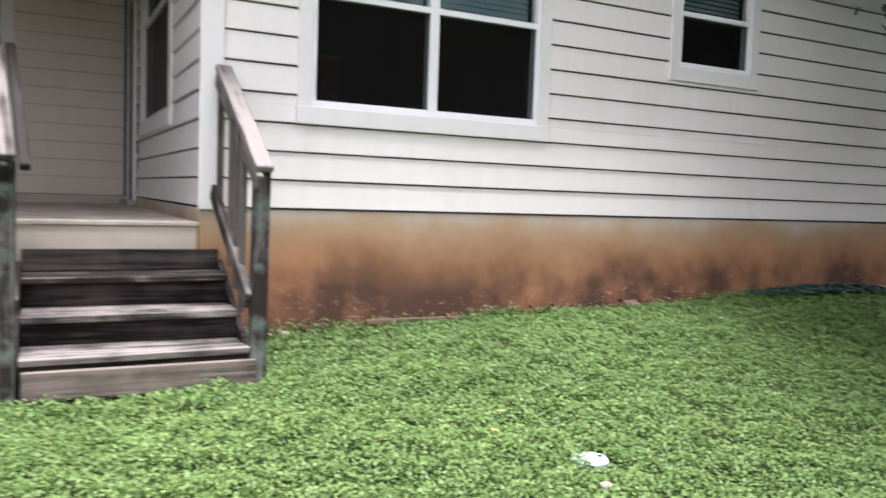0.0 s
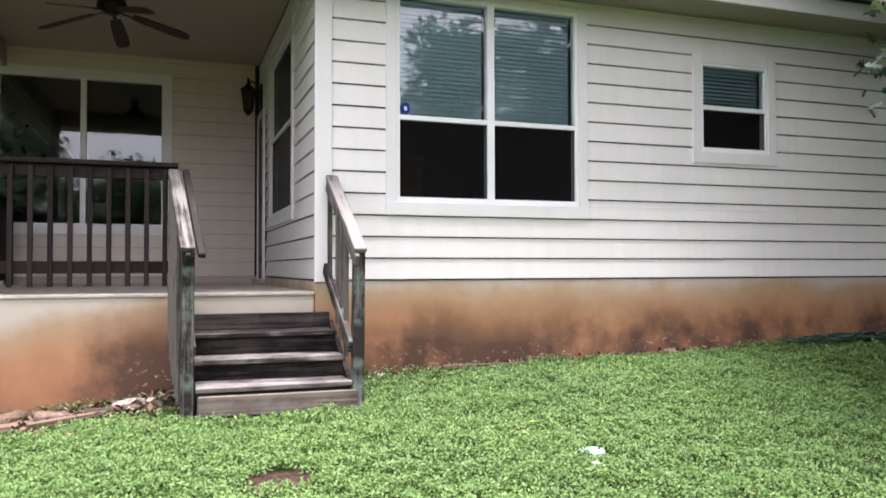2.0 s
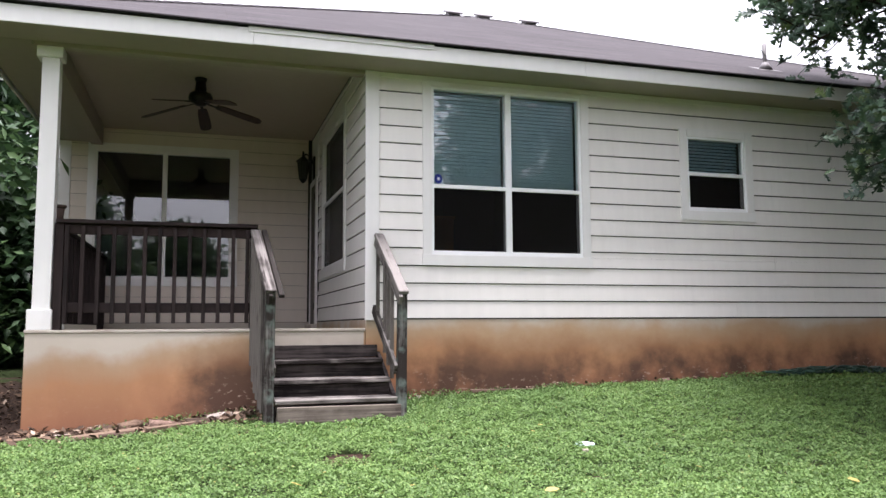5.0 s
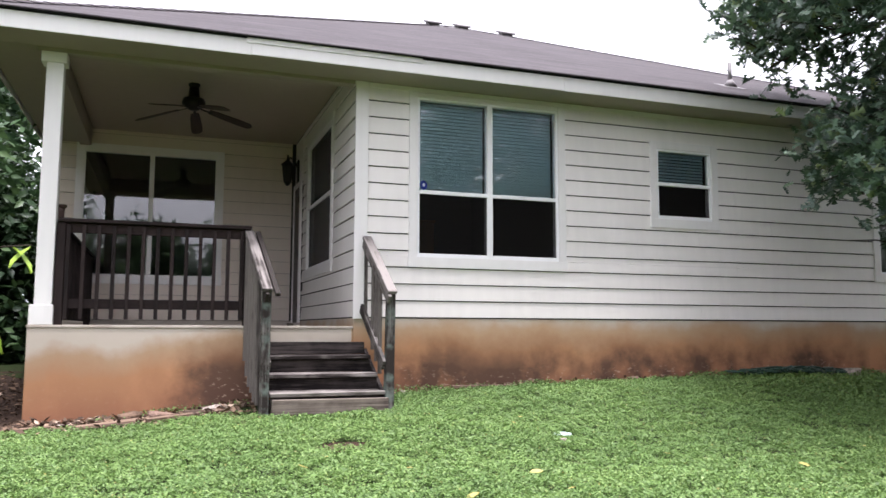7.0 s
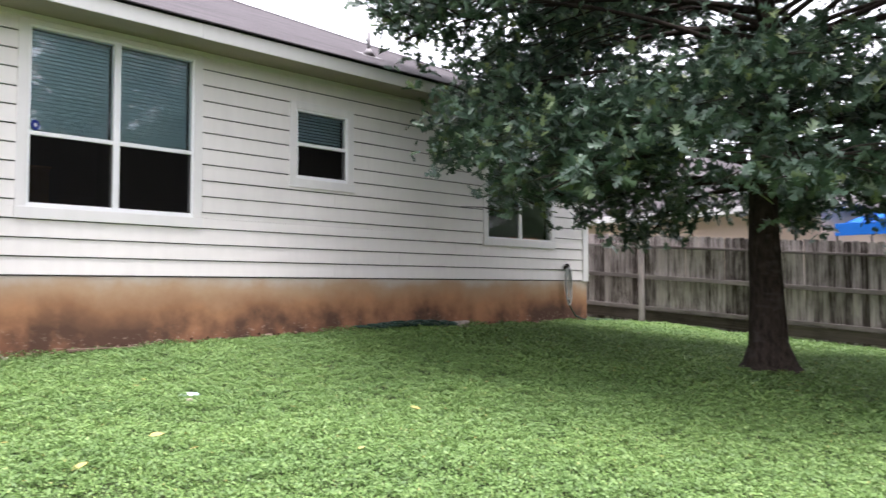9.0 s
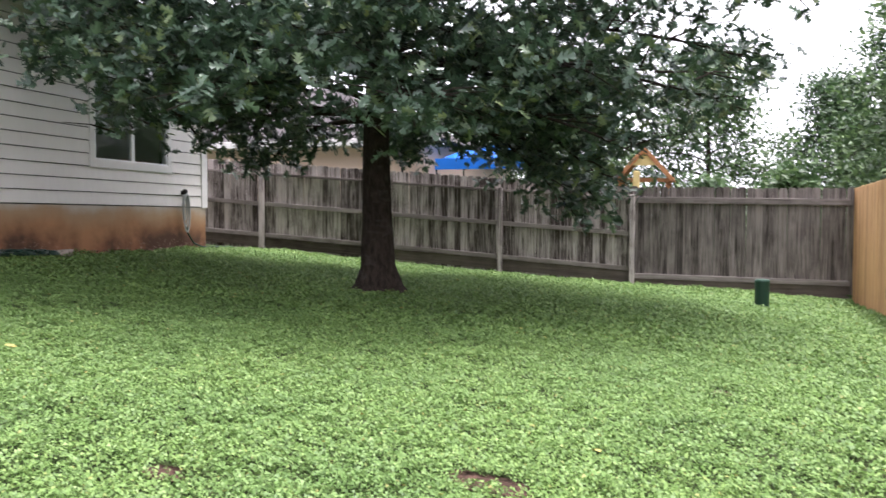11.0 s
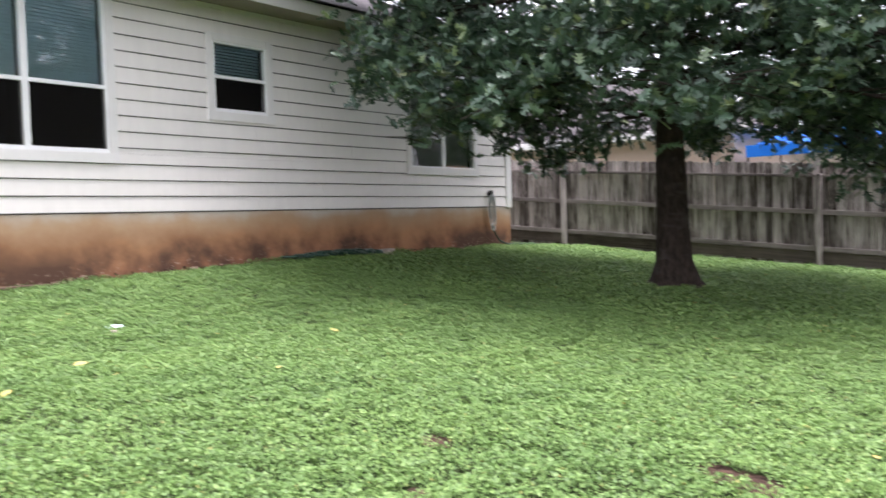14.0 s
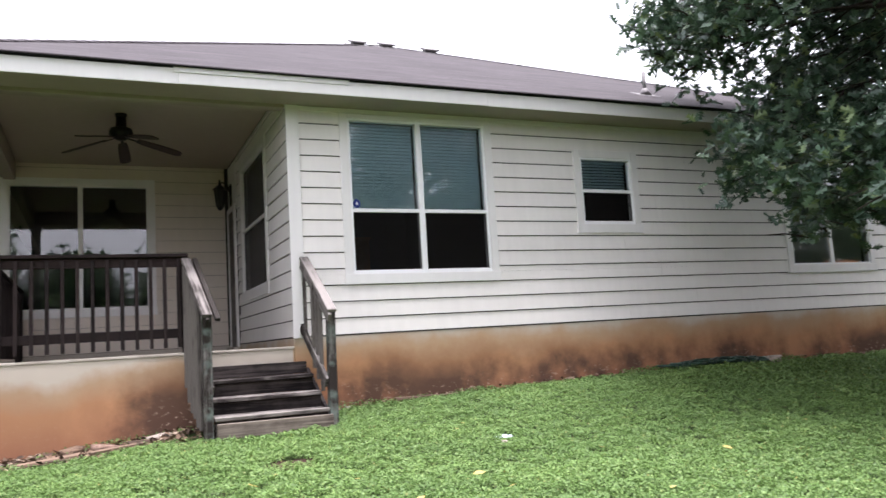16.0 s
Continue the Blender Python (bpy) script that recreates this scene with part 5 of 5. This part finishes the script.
STONE = dirt_mat("pale_stone", (0.42, 0.37, 0.32), (0.24, 0.2, 0.17))
PINK = dirt_mat("broken_brick", (0.24, 0.16, 0.125), (0.1, 0.066, 0.052))
STONE2 = dirt_mat("brown_brick", (0.2, 0.135, 0.095), (0.08, 0.052, 0.038))
for x, y, a, b, c, mt, lab in ((7.02, -0.13, 0.16, 0.09, 0.05, STONE, "pale flat stone lying by the foundation"), (0.52, -0.24, 0.03, 0.025, 0.025, STONE, "small white stone in the grass edge"),
                               (3.55, -0.12, 0.07, 0.04, 0.03, PINK, "small pinkish rubble piece by the foundation"), (-2.0, -0.5, 0.11, 0.065, 0.045, PINK, "broken pink brick piece on leaf litter"),
                               (-2.28, -0.36, 0.1, 0.06, 0.05, STONE2, "broken brick piece on leaf litter"), (-1.5, -0.3, 0.11, 0.05, 0.03, STONE, "pale stone chip on leaf litter"), (-2.85, -0.52, 0.05, 0.04, 0.02, STONE, "pale stone chip on leaf litter"), (8.9, -0.14, 0.08, 0.05, 0.03, PINK, "small pinkish rubble piece by the foundation")):
    bm = bmesh.new()
    chunk(bm, a, b, c, x)
    o = obj("stone", bm, mt, label=lab, category="stone", smooth=True)
    o.matrix_world = pose(x, y, ground_z(x, y) + c * 0.7 + 0.01, rng.uniform(-8, 8), rng.uniform(-8, 8), rng.uniform(0, 90))
STICK = timber("old_stick_wood", (0.16, 0.11, 0.078), (0.04, 0.027, 0.02), "x")
for i, (x, y, ln, w, h, turn) in enumerate(((1.55, -0.12, 0.85, 0.04, 0.03, 3), (-1.75, -0.5, 0.85, 0.045, 0.035, 26), (-2.5, -0.66, 0.6, 0.06, 0.03, 17), (-1.55, -0.42, 0.5, 0.03, 0.025, 12), (-2.7, -0.35, 0.35, 0.06, 0.02, -8), (-2.95, -0.6, 0.5, 0.04, 0.02, 12), (-1.5, -0.22, 0.3, 0.04, 0.02, -15), (-2.3, -0.7, 0.45, 0.02, 0.02, 20))):
    bm = bbox(-ln / 2, ln / 2, -w / 2, w / 2, -h / 2, h / 2, 0.004, None, 0.008)
    o = obj("wood_scrap", bm, STICK, label="weathered strip of wood lying by the foundation" if i == 0 else "weathered wood scrap on leaf litter", category="wood scrap")
    o.matrix_world = pose(x, y, ground_z(x, y) + h / 2 + 0.02, 0, rng.uniform(-3, 3), turn)
# fallen leaves and twigs in the bed
r2 = np.random.default_rng(8)
n = 2600
lx = r2.uniform(-6.5, -1.1, n)
ly = -np.abs(r2.normal(0, 0.4, n)) - 0.02 + np.where(lx < -3.35, r2.uniform(0, 3, n), 0)
lz = np.array([ground_z(a, b) for a, b in zip(lx, ly)]) + r2.uniform(0.015, 0.045, n)
LEAFLIT = leaf_mat("dry_leaves", [(0.0, (0.03, 0.018, 0.012)), (0.5, (0.09, 0.055, 0.034)), (0.85, (0.19, 0.125, 0.082)), (1.0, (0.36, 0.28, 0.21))], 0.05, 0.8)
tagged(new("leaf_litter", leaves("leaf_litter", np.stack([lx, ly, lz], 1), 0.07, r2, LEAFLIT, SIMPLE, SIMPLETRI, 0.8, 0.5)), "dry brown leaf litter along the porch base", "leaf litter", kind="stuff")
n = 900
lx = r2.uniform(-1.0, 9.5, n)
ly = -np.abs(r2.normal(0, 0.07, n)) - 0.02
lz = np.array([ground_z(a, b) for a, b in zip(lx, ly)]) + r2.uniform(0.02, 0.05, n)
tagged(new("leaf_litter", leaves("leaf_litter", np.stack([lx, ly, lz], 1), 0.05, r2, LEAFLIT, SIMPLE, SIMPLETRI, 0.8, 0.5)), "dry brown leaf litter along the foundation", "leaf litter", kind="stuff")
# taller weeds against the foundation
n = 3200
lx = np.concatenate([r2.uniform(4.4, 7.6, n // 2), r2.uniform(-2.7, 1.6, n // 2)])
ly = -np.abs(r2.normal(0, 0.14, n)) - 0.02
ly = np.where((lx > -1.15) & (lx < 0.3), ly - 1.05, ly)
lz = np.array([ground_z(a, b) for a, b in zip(lx, ly)]) + r2.uniform(0.01, 0.085, n) * (0.4 + 0.6 * np.abs(np.sin(lx * 2.3)))
tagged(new("weeds", leaves("weeds", np.stack([lx, ly, lz], 1), 0.032, r2, LAWN, SIMPLE, SIMPLETRI, 0.2, 0.4)), "low green weeds along the foundation", "weeds", kind="stuff")

# ---------------------------------------------------------------- on the lawn
lid = thing("cleanout_cap", "pale round plastic cleanout cap in the lawn", "pipe cap", at=(1.262, -2.54, ground_z(1.262, -2.54) - 0.022))
PALE = mat("pale_plastic", (0.36, 0.46, 0.45), 0.5)[0]
bm = bmesh.new()
lathe(bm, [(0.07, -0.06), (0.07, 0.012), (0.082, 0.03), (0.084, 0.048), (0.074, 0.058), (0.03, 0.061)], 24)
part("cap", bm, PALE, lid, smooth=False)
bm = bmesh.new()
lathe(bm, [(0.012, 0.057), (0.012, 0.0635)], 10, pose(0.045, -0.012, 0))
part("hole", bm, BLACK, lid)
bm = bmesh.new()
chunk(bm, 0.018, 0.018, 0.02, 3)
o = obj("stone", bm, STONE, label="small white stone beside the pale cap", category="stone", smooth=True)
o.matrix_world = pose(1.13, -2.82, ground_z(1.13, -2.82) + 0.045)

ped = thing("utility_pedestal", "dark green utility pedestal standing in the lawn", "utility box", at=(10.35, -9.64, ground_z(10.35, -9.64)))
GREENBOX = mat("dark_green_plastic", (0.012, 0.04, 0.025), 0.45)[0]
bm = bmesh.new()
lathe(bm, [(0.1, -0.05), (0.1, 0.36)], 20)
part("body", bm, GREENBOX, ped, smooth=False)
bm = bmesh.new()
lathe(bm, [(0.106, 0.35), (0.106, 0.41), (0.095, 0.43), (0.04, 0.436)], 20)
part("cap", bm, GREENBOX, ped, "pale worn green cap", smooth=False)

YELLOW = leaf_mat("yellow_fallen_leaf", [(0.0, (0.42, 0.36, 0.1)), (1.0, (0.42, 0.3, 0.12))], 0.3, 0.5)
rl = random.Random(3)
spots = [(0.34, -8.1, 0.04), (0.35, -3.9, 0.05), (-1.1, -3.35, 0.05), (2.3, -4.2, 0.04), (-0.3, -4.4, 0.05)] + [(rl.uniform(-1, 8), rl.uniform(-8.5, -2), rl.uniform(0.018, 0.03)) for _ in range(26)]
for x, y, s in spots:
    bm = bmesh.new()
    vs = [bm.verts.new((a * s, b * s, c * s)) for a, b, c in ((-1, 0, 0), (-0.4, 0.5, 0.12), (0.4, 0.45, 0.16), (1, 0, 0.1), (0.4, -0.45, 0.16), (-0.4, -0.5, 0.12), (0, 0, 0))]
    for k in range(6):
        bm.faces.new((vs[6], vs[k], vs[(k + 1) % 6]))
    o = obj("fallen_leaf", bm, YELLOW, label="yellow fallen leaf lying on the lawn", category="leaf", group="fallen leaves")
    o.matrix_world = pose(x, y, ground_z(x, y) + 0.065, rl.uniform(-20, 20), rl.uniform(-20, 20), rl.uniform(0, 360))

# sapling twig by the porch corner
sap = thing("sapling", "thin sapling with long lime green leaves", "sapling", at=(-3.05, -5.7, ground_z(-3.05, -5.7)))
bm = bmesh.new()
tube(bm, [(0, 0, -0.05), (0.02, 0.03, 0.6), (-0.03, 0.0, 1.2), (0.0, 0.05, 1.75)], [0.016, 0.013, 0.01, 0.004], 6)
part("stem", bm, BARK, sap, smooth=True)
for h, ln in ((1.36, 0.6), (1.12, 0.5), (1.55, 0.45)):
    bm = bmesh.new()
    tube(bm, [(0, 0.02, h - 0.16), (ln * 0.5, 0.01, h - 0.03), (ln, 0.0, h)], [0.005, 0.0035, 0.002], 5)
    tw = part("twig", bm, BARK, sap, smooth=True)
    for k in range(8):
        t = 0.35 + 0.65 * k / 7
        bm = bmesh.new()
        L, W = rl.uniform(0.11, 0.15), 0.024
        spine = [(0, 0, 0), (0.3, 0, 0.01), (0.7, 0, -0.04), (1, 0, -0.14)]
        wid = [0.1, 1, 0.8, 0.05]
        rows = [[bm.verts.new((p[0] * L, w * W * sgn, p[2] * L + abs(sgn) * 0.006)) for sgn in (-1, 0, 1)] for p, w in zip(spine, wid)]
        for r0, r1 in zip(rows, rows[1:]):
            for q in range(2):
                bm.faces.new((r0[q], r0[q + 1], r1[q + 1], r1[q]))
        lf = part("leaf", bm, LIME, tw, smooth=True)
        lf.matrix_local = pose(ln * t, 0.0, h - 0.16 * (1 - t) ** 2 - 0.01, rl.uniform(-50, 50), rl.uniform(25, 60), rl.uniform(150, 250) if k % 2 else rl.uniform(-60, 30))

# ---------------------------------------------------------------- beyond the fences
PINKWALL = painted("beige_pink_siding", (0.7, 0.55, 0.46), 0.08)
nb = thing("neighbour_house", "beige neighbouring house behind the back fence", "house")
part("wall", bbox(17.0, 27, -2.1, 12, -0.6, 2.75), PINKWALL, nb)
for k in range(14):
    z = 0.75 + k * 0.145
    part("lap_trim", bbox(16.985, 16.999, -2.1, 12, z, z + 0.012), PINKWALL, nb)
bm = bmesh.new()
vs = [bm.verts.new(p) for p in ((16.4, -2.7, 2.75), (27.6, -2.7, 2.75), (27.6, 12.6, 2.75), (16.4, 12.6, 2.75), (22, 2.9, 5.1), (22, 7, 5.1))]
for f in ((0, 1, 4), (1, 2, 5, 4), (2, 3, 5), (3, 0, 4, 5), (3, 2, 1, 0)):
    bm.faces.new([vs[i] for i in f])
part("roof", bm, ROOF, nb)
part("fascia", bbox(16.36, 16.4, -2.74, 12.6, 2.6, 2.77, 0.004), TRIM, nb)
part("soffit", bbox(16.4, 17.0, -2.7, 12.6, 2.61, 2.64), TRIM, nb)
part("conduit", bbox(16.95, 16.985, -1.55, -1.5, 0.5, 2.7), BLACK, nb)

BLUE, bnt, bbs = mat("bright_blue_tarp", (0.01, 0.16, 0.62), 0.5)
bump(bnt, bbs, noise_tex(bnt, coords(bnt, world_space=True), 3, 4), 0.5, 0.05)
can = thing("shade_canopy", "bright blue fabric canopy on poles in the next garden", "canopy", at=(17.6, -4.05, -0.4))
bm = bmesh.new()
nx, ny = 9, 13
top = [[bm.verts.new((-1.2 + 2.4 * i / (nx - 1), -1.45 + 2.9 * j / (ny - 1), 2.62 + 0.55 * (1 - max(abs(2 * i / (nx - 1) - 1), abs(2 * j / (ny - 1) - 1))) + 0.04 * math.sin(j * 1.9 + i))) for j in range(ny)] for i in range(nx)]
for i in range(nx - 1):
    for j in range(ny - 1):
        bm.faces.new((top[i][j], top[i + 1][j], top[i + 1][j + 1], top[i][j + 1]))
bmesh.ops.solidify(bm, geom=bm.faces[:], thickness=0.012)
part("fabric", bm, BLUE, can, "bright blue tarp fabric", smooth=True)
part("valance", bbox(-1.22, -1.205, -1.45, 1.45, 2.36, 2.63, 0.003), BLUE, can)
for sx in (-1.18, 1.18):
    for sy in (-1.42, 1.42):
        bm = bmesh.new()
        tube(bm, [(sx, sy, -0.6), (sx, sy, 2.62)], 0.02, 8)
        part("pole", bm, METAL_DARK, can)

PLAYWOOD = timber("orange_play_wood", (0.42, 0.2, 0.09), (0.24, 0.1, 0.05), "x")
PLAYYELLOW = mat("yellow_play_panel", (0.72, 0.55, 0.24), 0.5)[0]
play = thing("play_tower", "wooden play tower with yellow gable roof", "play set", at=(18.2, -7.5, -0.92))
for sx in (-0.55, 0.55):
    for sy in (-0.55, 0.55):
        part("post", bbox(sx - 0.05, sx + 0.05, sy - 0.05, sy + 0.05, 0, 2.7, 0.006), PLAYWOOD, play)
part("deck", bbox(-0.6, 0.6, -0.6, 0.6, 1.2, 1.26, 0.006), PLAYWOOD, play)
for sy, sgn in ((-0.35, -1), (0.35, 1)):
    bm, m = beam((-0.7, 0, 3.36), (-0.7, sgn * 0.66, 2.62), 0.05, 0.1)
    part("rafter", bm, PLAYWOOD, play).matrix_local = m
    bm, m = beam((0.0, sgn * 0.0, 3.38), (0.0, sgn * 0.7, 2.62), 1.3, 0.03, up=(0, 0, 1))
    part("roof_panel", bm, PLAYWOOD, play).matrix_local = m
bm = bmesh.new()
tri = [(-0.66, -0.3, 2.98), (-0.66, 0.3, 2.98), (-0.66, 0, 3.32)]
a = [bm.verts.new(p) for p in tri]
b = [bm.verts.new((p[0] + 0.03, p[1], p[2])) for p in tri]
bm.faces.new(a)
bm.faces.new(b[::-1])
for k in range(3):
    bm.faces.new((a[k], b[k], b[(k + 1) % 3], a[(k + 1) % 3]))
part("gable", bm, PLAYYELLOW, play, "yellow gable panel")
part("brace", bbox(-0.62, -0.56, -0.7, 0.7, 2.58, 2.68, 0.006), PLAYWOOD, play)
part("slide", bbox(-0.7, -0.62, 0.1, 0.26, 2.3, 2.85, 0.03), PLAYYELLOW, play, "yellow plastic slide side")

# dim cabinet seen through the lower sash
cab = thing("wall_cabinet", "brown wooden cabinet dimly seen inside the room", "cabinet", at=(0, 0, 0))
CABWOOD = timber("brown_cabinet_wood", (0.5, 0.28, 0.15), (0.3, 0.16, 0.08), "x")
part("body", bbox(1.0, 1.75, 2.35, 2.7, 0.98, 2.42, 0.01), CABWOOD, cab)
part("shelf", bbox(0.98, 1.77, 2.32, 2.7, 2.42, 2.45, 0.005), CABWOOD, cab)
